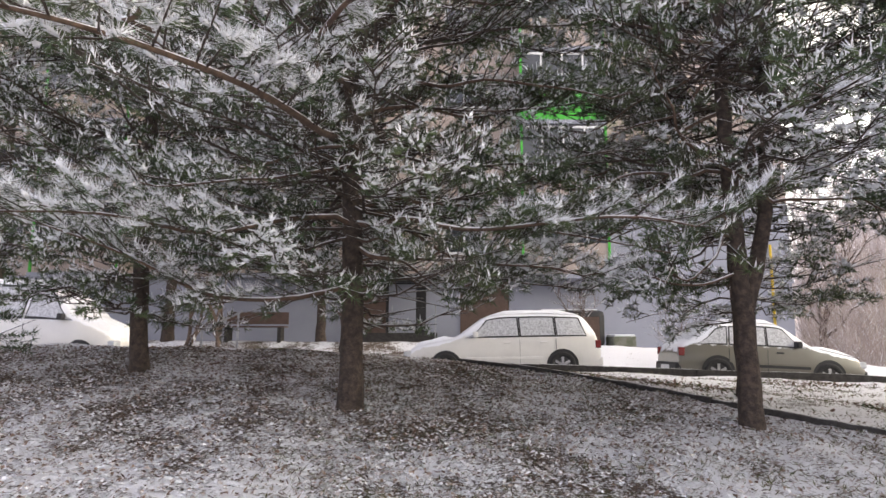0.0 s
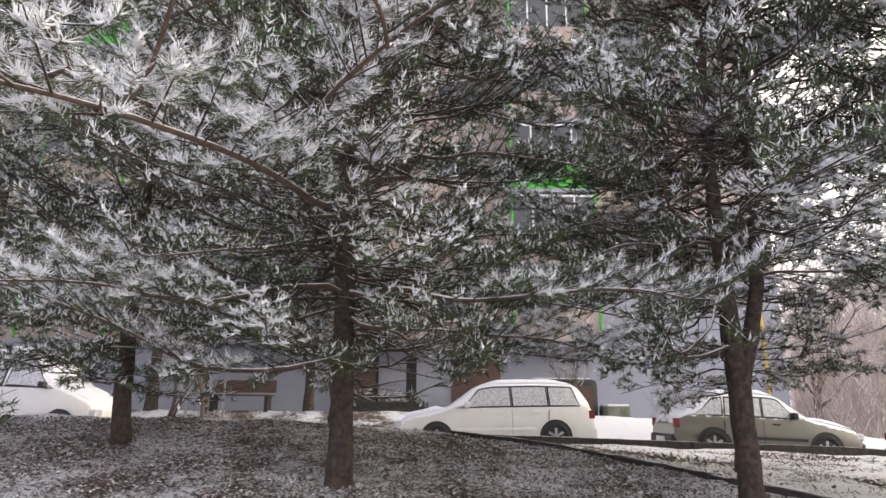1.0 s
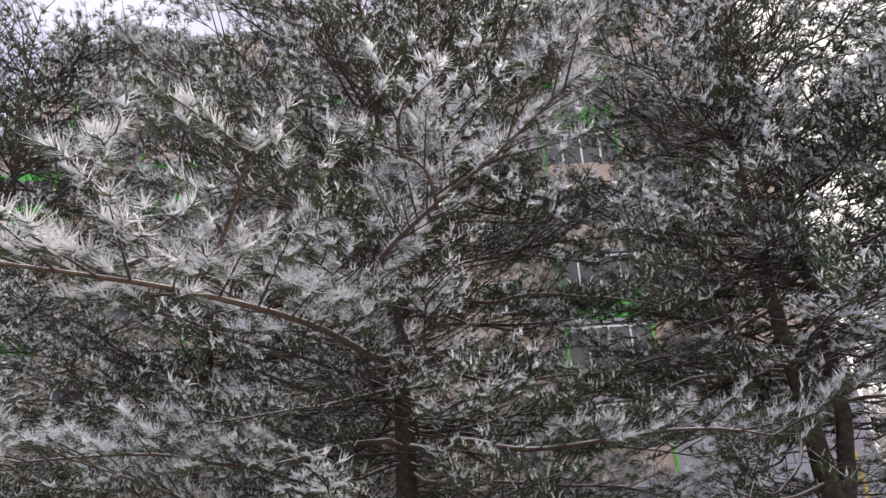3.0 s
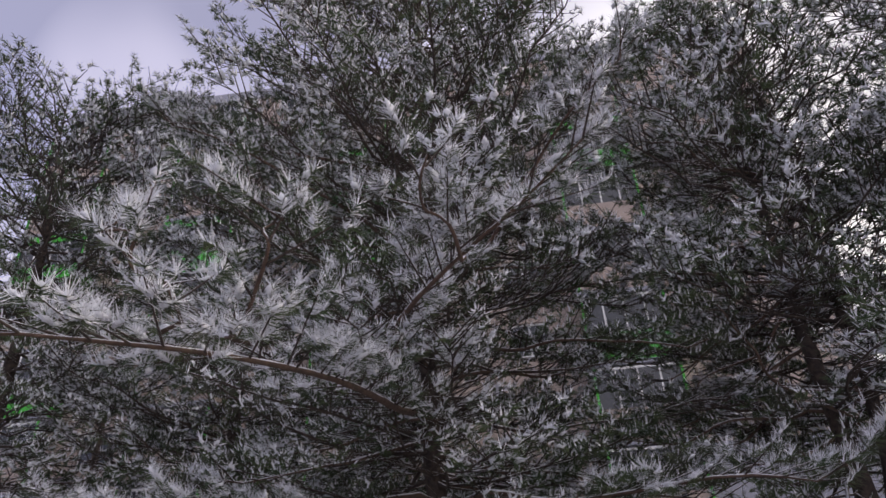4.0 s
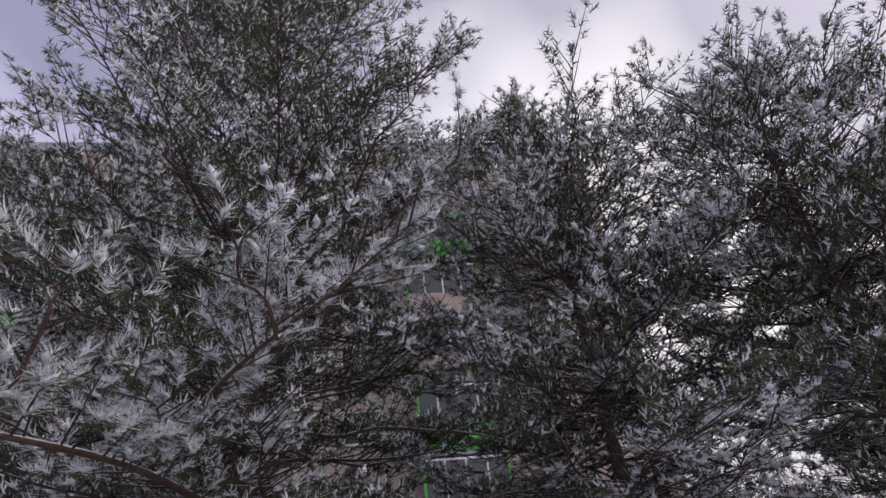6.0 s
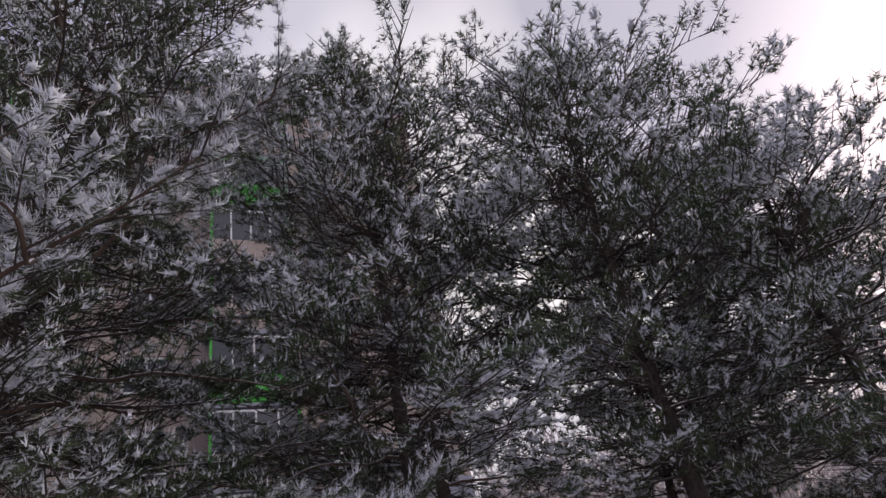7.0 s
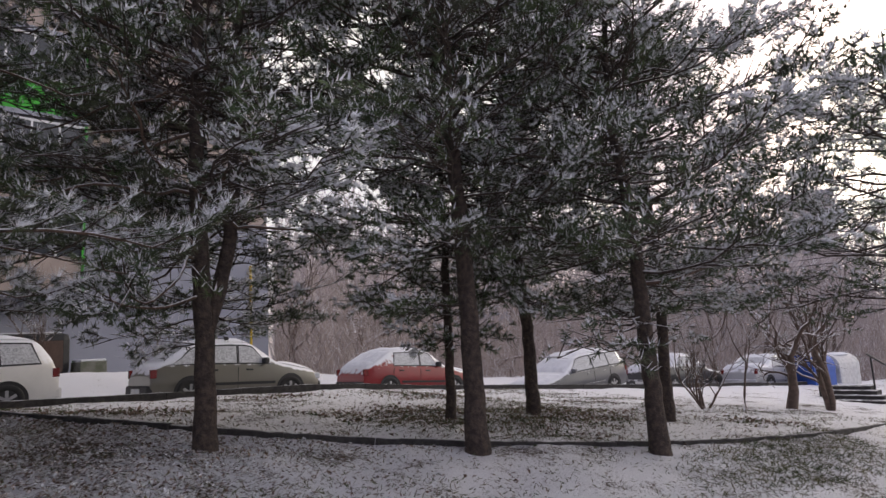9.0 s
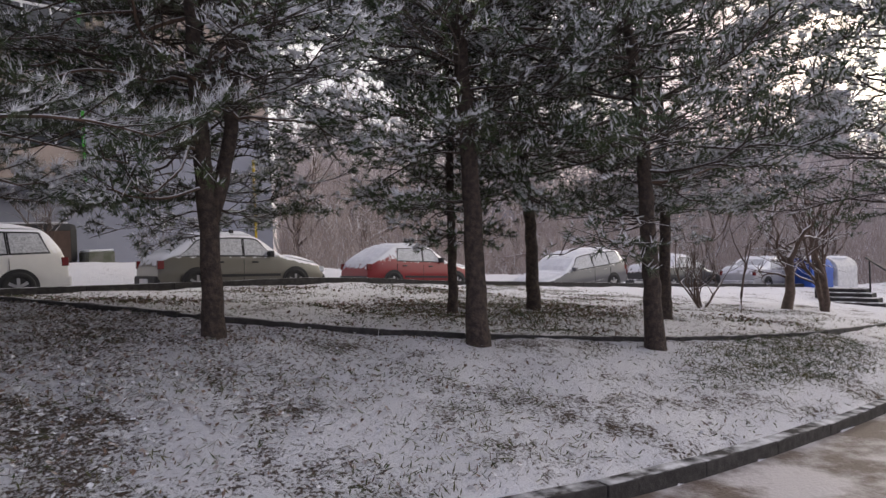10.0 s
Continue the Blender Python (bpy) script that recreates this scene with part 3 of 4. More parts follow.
P_WHITE = paint("white_car_paint", (0.72, 0.71, 0.68))
P_GREYGREEN = paint("grey_beige_car_paint", (0.17, 0.16, 0.13))
P_RED = paint("red_car_paint", (0.24, 0.012, 0.016))
P_GREY = paint("grey_car_paint", (0.12, 0.12, 0.13))
P_BLACK = paint("dark_car_paint", (0.03, 0.03, 0.035))
P_SILVER = paint("pale_silver_car_paint", (0.45, 0.45, 0.46))


def pz(x):
    return float(park_z(x))


car("white_van", "white panel van with snow on its roof and bonnet", (-9.55, 15.45, pz(-9.5)), 0, 1.1, 4.45, 1.82, 1.94, VAN, 1.08,
    [(0.56, 0.575, 0.79, 0.68), (0.33, 0.33, 0.535, 0.545)], [("windscreen", 0.66, 0.79)], P_WHITE, P_WHITE, [(0.03, 0.635), (0.81, 0.985), (0.70, 0.795)], axles=(0.2, 0.84))
car("white_estate_car", "white estate car with frosted side windows and light snow", (1.38, 15.9, pz(1.4)), 180, -1.1, 4.5, 1.70, 1.49, WAGON, 0.93,
    [(0.42, 0.425, 0.685, 0.575), (0.235, 0.24, 0.405, 0.41), (0.075, 0.11, 0.22, 0.225)], [("windscreen", 0.595, 0.705), ("rear_window", 0.032, 0.07)], P_WHITE, P_WHITE, [(0.09, 0.57), (0.75, 0.97)])
car("beige_hatchback", "grey-beige five-door hatchback with dark bumpers and roof bars", (7.05, 14.95, pz(7.05)), 0, 2.4, 4.0, 1.65, 1.40, HATCH, 0.88,
    [(0.47, 0.475, 0.675, 0.555), (0.265, 0.275, 0.455, 0.46), (0.075, 0.20, 0.245, 0.255)], [("windscreen", 0.575, 0.69), ("rear_window", 0.065, 0.19)], P_GREYGREEN, M_DARK, [(0.22, 0.55), (0.74, 0.97)], rack=True)
car("red_hatchback", "red hatchback thickly covered with snow on top", (13.1, 15.8, pz(13.1)), -2, 3.8, 4.1, 1.69, 1.40, HATCH, 0.90,
    [(0.47, 0.475, 0.675, 0.555), (0.235, 0.25, 0.455, 0.46)], [], P_RED, M_DARK, [(0.02, 0.21), (0.20, 0.58), (0.56, 0.72), (0.72, 0.985)])
car("grey_estate_car", "grey estate car with snow on bonnet and windscreen", (18.7, 14.0, pz(18.7) - 0.13), 176, -3.8, 4.6, 1.76, 1.45, WAGON, 0.93,
    [(0.42, 0.425, 0.685, 0.575), (0.235, 0.24, 0.405, 0.41), (0.075, 0.11, 0.22, 0.225)], [("windscreen", 0.595, 0.70)], P_GREY, P_GREY, [(0.60, 0.72), (0.74, 0.98), (0.09, 0.56)])
car("black_saloon_car", "black saloon car with snow on roof and boot", (25.2, 13.6, pz(25.2)), -6, 3.8, 4.4, 1.72, 1.42, SEDAN, 0.93,
    [(0.47, 0.475, 0.675, 0.555), (0.265, 0.315, 0.455, 0.46)], [("windscreen", 0.58, 0.69)], P_BLACK, P_BLACK, [(0.31, 0.57), (0.02, 0.20), (0.20, 0.30), (0.74, 0.97)])
car("silver_saloon_car", "pale silver saloon car dusted with snow", (28.8, 11.5, pz(28.8)), -6, 3.8, 4.3, 1.68, 1.43, SEDAN, 0.93,
    [(0.47, 0.475, 0.675, 0.555), (0.265, 0.315, 0.455, 0.46)], [("windscreen", 0.58, 0.69), ("rear_window", 0.21, 0.28)], P_SILVER, P_SILVER, [(0.31, 0.57), (0.02, 0.20), (0.74, 0.97)])


def basement_shelter():
    s = tagged(empty("basement_shelter", (3.85, 20.4, land_at(3.85, 20.4))), "dark rounded shelter over a basement entrance with snow", "shelter")
    part("hood", new_box(-1.05, 1.0, -0.8, 0.8, -0.1, 1.02, bevel=0.18), M_DARK, s)
    part("front_panel", new_box(-0.85, 0.8, -0.83, -0.80, 0.0, 0.82), M_BROWN, s)
    part("snow_cover", new_box(-0.85, 0.8, -0.6, 0.6, 1.022, 1.06, bevel=0.018), M_CARSNOW, s)
    w = tagged(empty("low_concrete_wall", (5.3, 19.6, land_at(5.3, 19.6))), "low mossy concrete wall capped with snow", "wall")
    part("block", new_box(-0.35, 0.3, -0.5, 0.5, -0.2, 0.3, bevel=0.03), mat("mossy_concrete", (0.12, 0.13, 0.09), 0.95, (0.2, 0.2, 0.17), 5.0, 6.0, 0.01, 40.0), w)
    part("snow_cap", new_box(-0.33, 0.28, -0.48, 0.48, 0.302, 0.36, bevel=0.025), M_CARSNOW, w)


basement_shelter()


def garden_bits():
    b = tagged(empty("garden_bench", (-5.4, 18.9, land_at(-5.4, 18.9))), "dark wooden bench in the snow before the entrance", "bench")
    for k in range(3):
        part("seat_slat", new_box(-0.9, 0.9, -0.25 + 0.17 * k, -0.10 + 0.17 * k, 0.40, 0.44, bevel=0.008), M_BROWN, b)
    for x in (-0.75, 0.75):
        part("leg", new_box(x - 0.05, x + 0.05, -0.22, 0.2, -0.1, 0.40), M_KERB, b)
    part("backrest", new_box(-0.9, 0.9, 0.26, 0.30, 0.5, 0.85, bevel=0.008), M_BROWN, b)
    r = tagged(empty("pipe_rail", (-6.3, 18.3, land_at(-6.3, 18.3))), "pale slanted steel rail standing in the snow", "rail")
    bm = bmesh.new()
    box(bm, -0.025, 0.025, -0.025, 0.025, -1.5, 0, look((0.7, 0, 1.0), (-0.6, 0, 0.35)))
    part("rail_bar", bm, M_STEEL, r)
    for x, h in ((0.6, 0.95), (-0.4, 0.45)):
        part("post", new_box(x - 0.025, x + 0.025, -0.025, 0.025, -0.2, h), M_STEEL, r)


garden_bits()

# ---------------------------------------------------------------- trees
def unit(a):
    return a / np.maximum(np.linalg.norm(a, axis=-1, keepdims=True), 1e-9)


class Wood:
    """Gathers tapering tubes into one mesh."""

    def __init__(self):
        self.v, self.f, self.n = [], [], 0

    def tube(self, pts, radii, sides=6):
        pts = np.asarray(pts, float)
        d = unit(np.gradient(pts, axis=0))
        ref = np.where(np.abs(d[:, 2:3]) > 0.9, np.array([[1.0, 0, 0]]), np.array([[0, 0, 1.0]]))
        s = unit(np.cross(d, ref))
        t = np.cross(s, d)
        a = np.linspace(0, 2 * math.pi, sides, endpoint=False)
        ring = s[:, None] * np.cos(a)[None, :, None] + t[:, None] * np.sin(a)[None, :, None]
        v = pts[:, None] + ring * np.asarray(radii)[:, None, None]
        i = self.n + np.arange(len(pts) * sides).reshape(len(pts), sides)
        self.f.append(np.stack([i[:-1], np.roll(i[:-1], -1, 1), np.roll(i[1:], -1, 1), i[1:]], -1).reshape(-1, 4))
        self.v.append(v.reshape(-1, 3))
        self.n += v.shape[0] * v.shape[1]

    def make(self, name, material, parent, label=""):
        return array_object(name, np.concatenate(self.v), np.concatenate(self.f), material, parent, smooth=True, label=label)


def curve(pts, n):
    """n points of a smooth line through the given ones."""
    pts = np.asarray(pts, float)
    t = np.concatenate([[0], np.cumsum(np.linalg.norm(np.diff(pts, axis=0), axis=1))])
    u = np.linspace(0, t[-1], n)
    out = np.stack([np.interp(u, t, pts[:, k]) for k in range(3)], -1)
    for _ in range(2):
        out[1:-1] = (out[:-2] + 2 * out[1:-1] + out[2:]) / 4
    return out


def shoot_frame(axis):
    """Two directions square to each shoot's axis, the second as upright as can be."""
    ref = np.where(np.abs(axis[:, 2:3]) > 0.9, np.array([[1.0, 0, 0]]), np.array([[0, 0, 1.0]]))
    s = unit(np.cross(axis, ref))
    return s, np.cross(s, axis)


def needles(rng, pos, axis, length, snow, count, width, nlen):
    """Needle triangles that stand out like a bottle brush round shoots; snow, 0 to 1 for each shoot, lies on the upper ones."""
    N = len(pos)
    u = rng.random((N, count)) ** 0.75
    s, t = shoot_frame(axis)
    phi = rng.random((N, count)) * 2 * math.pi
    rad = s[:, None] * np.cos(phi)[..., None] + t[:, None] * np.sin(phi)[..., None]
    spread = (0.8 + 0.9 * rng.random((N, count))) * (1.5 - 0.9 * u)
    d = unit(axis[:, None] + rad * spread[..., None] * 1.3)
    base = pos[:, None] + axis[:, None] * (u * length[:, None])[..., None]
    ln = nlen * (0.75 + 0.5 * rng.random((N, count)))
    side = unit(np.cross(d, rng.normal(size=(N, count, 3))))
    up = 0.8 * rad[..., 2] + 0.4 * d[..., 2] + rng.normal(0, 0.22, (N, count))
    white = up > (1.0 - 1.2 * snow)[:, None]
    w = width * (0.8 + 0.5 * rng.random((N, count))) * np.where(white, 1.15, 1.0)
    v = np.stack([base - side * w[..., None] / 2, base + side * w[..., None] / 2, base + d * ln[..., None]], 2)
    return v.reshape(-1, 3), white.reshape(-1).astype(np.int32)


SPIN_F = np.array([(0, 1, 2), (0, 2, 3), (0, 3, 4), (0, 4, 1), (5, 2, 1), (5, 3, 2), (5, 4, 3), (5, 1, 4)])


def spindles(pos, axis, length, wide, tall):
    """Six-cornered spindles along shoots."""
    s, t = shoot_frame(axis)
    m = pos + axis * (length * 0.55)[:, None]
    sw, tw = s * wide[:, None], t * tall[:, None]
    v = np.stack([pos, m + sw, m + tw, m - sw, m - tw, pos + axis * length[:, None]], 1)
    return v.reshape(-1, 3), (np.arange(len(pos))[:, None, None] * 6 + SPIN_F[None]).reshape(-1, 3)


def pine(label, x, y, height, radius, crown, seed, limbs=(), stems=None, whorl=0.42, per=5, snow=0.45, count=15, width=0.0125, nlen=0.088, thin=0.0, dens=1.0, droop=0.0, heavy=0.15, low_limbs=(), fine=False, dome=0.5):
    """A pine: trunk, strong single limbs, and a crown of boughs with needle shoots. crown: (height, reach) pairs;
    limbs: lines of points for strong boughs; stems: further leading stems as lines of points."""
    rng = np.random.default_rng(seed)
    z0 = land_at(x, y)
    tree = tagged(empty("pine_tree", (x, y, z0)), label, "tree", group="pines on the slope")
    o = np.array([x, y, z0])
    n = 22
    s = np.linspace(0, 1, n)
    wob = np.cumsum(rng.normal(0, 0.018, (n, 2)), 0) * np.minimum(s * 4, 1)[:, None] * height / 9
    axis_pts = np.stack([wob[:, 0], wob[:, 1], -0.12 + (height + 0.12) * s], -1)
    lines = [stems[0]] if stems else [axis_pts]
    if stems:
        lines = [curve(l, 20) for l in stems]
    for k, line in enumerate(lines):
        wd = Wood()
        m = len(line)
        ss = np.linspace(0, 1, m)
        rr = radius * (1 if k == 0 else 0.72) * (1 - ss) ** 0.75 + 0.012
        fl = 1 + 0.28 * np.exp(-(line[:, 2]).clip(0) / 0.22)
        smooth_line = curve(line, 44)
        rr2 = np.interp(np.linspace(0, 1, 44), ss, rr * fl)
        jit = rng.normal(0, 0.008, (44, 2))
        smooth_line[:, :2] += jit
        wd.tube(smooth_line, rr2, 12)
        wd.make("trunk" if k == 0 else "stem", M_BARK, tree)
    boughs = []

    def trunk_at(z):
        line = lines[0] if (len(lines) == 1 or rng.random() < 0.5) else lines[-1]
        return np.array([np.interp(z, line[:, 2], line[:, 0]), np.interp(z, line[:, 2], line[:, 1]), z])

    for line, load in [(l, heavy) for l in limbs] + [(l, -0.12) for l in low_limbs]:
        pts = curve([np.array(p) - o for p in line], 16)
        wd = Wood()
        ln = np.linalg.norm(np.diff(pts, axis=0), axis=1).sum()
        pts[1:-1] += curve(rng.normal(0, 0.085, (7, 3)), 14)
        wd.tube(pts, np.linspace(0.010 + 0.0065 * ln, 0.006, 16), 8)
        wd.make("limb", M_LIMB, tree, "strong bough with snow lying along it")
        boughs.append((pts, ln, 0.4, load))
    twigs = Wood()
    z = crown[0][0]
    top_z = crown[-1][0]
    while z < top_z:
        reach = float(np.interp(z, [c[0] for c in crown], [c[1] for c in crown]))
        f = (z - crown[0][0]) / (top_z - crown[0][0])
        a0 = rng.random() * 6.3
        for k in range(per):
            a = a0 + 6.283 * k / per + rng.normal(0, 0.25)
            ln = reach * (0.62 + 0.5 * rng.random())
            if f < 0.10 and rng.random() < thin:
                continue
            b = trunk_at(min(z + rng.normal(0, 0.12), top_z))
            rise = -0.12 - droop + 0.62 * f ** 1.3 + rng.normal(0, 0.12)
            h = np.array([math.cos(a), math.sin(a), 0])
            up = np.array([0, 0, 1.0])
            p1 = b + (h + up * rise) * ln * 0.5
            p2 = p1 + (h + up * (rise + 0.30 + rng.normal(0, 0.12)) + rng.normal(0, 0.12, 3)) * ln * 0.5
            p1[2], p2[2] = min(p1[2], top_z - 0.6 * dome * ln), min(p2[2], top_z - dome * ln + rng.normal(0, 0.12))
            pts = curve([b, p1, p2], 8)
            pts[1:-1] += rng.normal(0, 0.045, (6, 3))
            twigs.tube(pts, np.linspace(0.007 + 0.006 * ln, 0.004, 8), 5)
            boughs.append((pts, ln, f, rng.normal(0, 0.13) + (-0.02 if f > 0.6 else 0.10 if f > 0.25 else -0.06)))
        z += whorl * (0.85 + 0.3 * rng.random()) * (1 - 0.3 * f)
    sp, sa, sl, ss2, sx, sh = [], [], [], [], [], []

    def shoot(p, ax, ln, q, extra, f):
        sp.append(p)
        sa.append(unit(ax))
        sl.append(ln)
        ss2.append(q)
        sx.append(extra)
        sh.append(fine and extra > 0.4)

    up = np.array([0, 0, 1.0])
    for pts, ln, f, extra in boughs:
        d = unit(np.gradient(pts, axis=0))
        m = max(6, int(ln / 0.10 * dens))
        for q in np.linspace(0.12, 1.0, m):
            k = q * (len(pts) - 1)
            i0 = min(int(k), len(pts) - 2)
            p = pts[i0] + (pts[i0 + 1] - pts[i0]) * (k - i0)
            dd = d[i0]
            side = unit(np.cross(dd, up) + 1e-6) * (1 if rng.random() < 0.5 else -1)
            g = unit(dd * (0.6 + 0.5 * q) + side * (1.0 - 0.5 * q * rng.random()) + up * rng.normal(0.10, 0.24))
            bl = (0.25 + 0.6 * rng.random()) * min(1.0, 0.4 + ln / 3) * (1.15 - 0.5 * q)
            end = p + g * bl + up * (0.03 + 0.08 * f)
            twigs.tube(np.array([p, end]), (0.009, 0.004), 3)
            bare = ln > 1.2 and q < 0.40 + 0.12 * (f < 0.3)
            if bare and rng.random() < 0.75:
                continue
            if noise.noise((end[0] * 1.3 + seed, end[1] * 1.3, end[2] * 1.9)) < -0.2 and not (fine and extra > 0.4):
                continue
            ns = max(3, int(bl / (0.10 if fine and extra > 0.4 else 0.068)))
            for c in range(ns):
                r = 0.30 + 0.70 * (c + 1) / ns
                tip = c == ns - 1
                e = p + (end - p) * r + rng.normal(0, 0.045, 3) * (not tip)
                out = unit(np.cross(g, up) + 1e-6) * (1 if c % 2 else -1)
                ax = g * (1.0 if tip else 0.65) + out * (0.1 if tip else 0.75) + rng.normal(0, 0.22, 3) + up * (0.12 + 0.75 * f)
                shoot(e, ax, 0.06 + 0.06 * rng.random() + (0.04 if f > 0.6 else 0), q, extra, f)
        for c in range(3):
            shoot(pts[-1], d[-1] + rng.normal(0, 0.38, 3) * (c > 0) + up * 0.4 * f, 0.10 + 0.06 * rng.random(), 1.0, extra, f)
    sp, sa, sl, ss2 = np.array(sp), np.array(sa), np.array(sl), np.array(ss2)
    patch = np.array([noise.noise((p[0] * 0.6 + seed, p[1] * 0.6, p[2] * 0.9)) for p in sp])
    sn = np.clip(snow + 0.04 + np.array(sx) + patch * 1.35 + 0.3 * (ss2 - 0.6) + rng.normal(0, 0.14, len(sp)), 0.0, 0.98)
    near = np.array(sh, bool)
    far = ~near
    v, white = needles(rng, sp[far], sa[far], sl[far], sn[far], count, width, nlen)
    if near.any():
        v2, w2 = needles(rng, sp[near], sa[near], sl[near] * 1.1, sn[near], 52, 0.0050, nlen * 1.3)
        v, white = np.concatenate([v, v2]), np.concatenate([white, w2])
    meshes = [(v, np.arange(len(v)).reshape(-1, 3), white)]
    laid = rng.random(len(sp)) < np.clip(sn * 1.5 - 0.15, 0, 1)
    k = int(laid.sum())
    grow_by = 0.55 + 0.75 * sn[laid]
    flat = sa[laid] * np.array([1, 1, 0.8])
    lift = np.full(k, 0.018)
    lv, lf = spindles(sp[laid] + up * lift[:, None] + rng.normal(0, 0.008, (k, 3)), unit(flat), sl[laid] * (0.7 + 0.6 * rng.random(k)), np.where(near[laid], 0.026, 0.026) * grow_by, np.where(near[laid], 0.013, 0.014) * grow_by)
    meshes.append((lv, lf, np.ones(len(lf), np.int32)))
    allv = np.concatenate([m[0] for m in meshes])
    starts = np.cumsum([0] + [len(m[0]) for m in meshes])
    allf = np.concatenate([m[1] + o2 for m, o2 in zip(meshes, starts)])
    idx = np.concatenate([m[2] for m in meshes])
    twigs.make("branchwood", M_TWIG, tree)
    ob = array_object("crown", allv, allf, [M_NEEDLE, M_FROST], tree, idx, label="dark green needles frosted with snow")
    ob.data.polygons.foreach_set("use_smooth", np.concatenate([np.zeros(len(v) // 3, bool), np.ones(len(lf), bool)]))
    return tree


pine("tall pine with a dark trunk and long snow-laden boughs", -1.02, 7.3, 13.4, 0.115, ((1.2, 1.9), (1.9, 2.7), (3.0, 3.2), (6.0, 3.5), (8, 3.2), (9.7, 2.6), (11.5, 1.7), (13.2, 0.4)), 3,
     limbs=[[(-1.0, 7.25, 3.8), (-1.1, 6.4, 3.62), (-1.17, 5.36, 3.5), (-1.38, 4.15, 3.42), (-1.55, 3.0, 3.16), (-1.85, 2.4, 2.95), (-2.4, 1.95, 2.85)],
            [(-1.5, 3.2, 3.2), (-1.46, 2.95, 3.25), (-1.3, 2.75, 3.5), (-1.28, 2.6, 3.72)],
            [(-1.7, 2.6, 3.05), (-1.85, 2.5, 3.3), (-1.95, 2.45, 3.6)],
            [(-1.0, 7.25, 4.4), (-0.97, 5.8, 4.0), (-0.93, 4.5, 3.88), (-0.49, 3.75, 3.77), (-0.07, 3.5, 3.94), (0.35, 3.25, 4.07), (0.5, 3.1, 4.28)],
            [(-0.3, 3.6, 3.83), (-0.35, 3.2, 3.95), (-0.45, 2.95, 4.1)],
            [(-1.0, 7.25, 2.95), (-0.3, 6.6, 2.78), (0.84, 5.5, 2.63), (1.6, 5.25, 2.62), (2.3, 5.1, 2.66)],
            [(-1.02, 7.25, 2.3), (-1.6, 6.75, 1.98), (-2.5, 6.4, 1.98), (-3.2, 6.0, 2.5), (-3.9, 5.5, 2.75)],
            [(-1.0, 7.25, 2.9), (-2.0, 6.2, 2.75), (-3.0, 5.3, 2.6), (-3.8, 4.8, 2.6)],
            [(-1.0, 7.25, 2.7), (0.0, 6.9, 2.5), (0.9, 6.6, 2.35), (1.6, 6.4, 2.3)],
            [(-1.0, 7.25, 3.3), (0.2, 7.6, 3.0), (1.4, 7.8, 2.8)],
            [(-1.0, 7.25, 6.0), (-2.6, 6.8, 7.0), (-4.6, 6.3, 8.2)],
            [(-1.0, 7.25, 6.5), (0.4, 6.6, 7.2), (1.9, 6.2, 8.0)],
            [(-1.0, 7.25, 5.2), (0.2, 6.0, 5.9), (1.0, 5.2, 6.5), (1.4, 4.8, 6.95)]],
     low_limbs=[[(-1.0, 7.25, 2.5), (-0.2, 7.0, 2.35), (0.6, 6.8, 2.15)], [(-1.0, 7.25, 3.4), (0.3, 6.9, 3.1), (1.3, 6.7, 2.85), (2.0, 6.6, 2.6)], [(-1.0, 7.25, 2.8), (-0.4, 6.4, 2.5), (0.1, 5.8, 2.3)], [(-1.0, 7.25, 3.1), (0.0, 7.9, 2.8), (1.0, 8.3, 2.45), (1.9, 8.5, 2.3)], [(-1.0, 7.25, 3.6), (-1.8, 6.0, 3.1), (-2.5, 5.2, 2.9)], [(-1.0, 7.25, 4.6), (0.6, 6.4, 4.3), (1.8, 6.0, 4.0)], [(-1.0, 7.25, 4.2), (0.4, 7.6, 4.4), (1.7, 7.8, 4.4)], [(-1.0, 7.25, 5.4), (0.5, 7.4, 5.8), (1.9, 7.6, 5.9)], [(-1.0, 7.25, 7.0), (0.4, 7.2, 7.3), (1.5, 7.0, 7.6)], [(-1.0, 7.25, 3.8), (-2.2, 7.4, 3.7), (-3.4, 7.6, 3.5)], [(-1.0, 7.25, 5.0), (-2.4, 7.0, 5.2), (-3.6, 6.9, 5.3)], [(-1.0, 7.25, 8.0), (-2.6, 7.0, 9.0), (-4.0, 6.9, 9.7)], [(-1.0, 7.25, 9.5), (-2.2, 7.2, 10.6), (-3.2, 7.0, 11.2)], [(-1.0, 7.25, 7.0), (-2.8, 6.8, 7.6), (-4.5, 6.6, 8.2)]],
     snow=0.13, whorl=0.33, per=6, dens=0.95, heavy=0.6, fine=True)
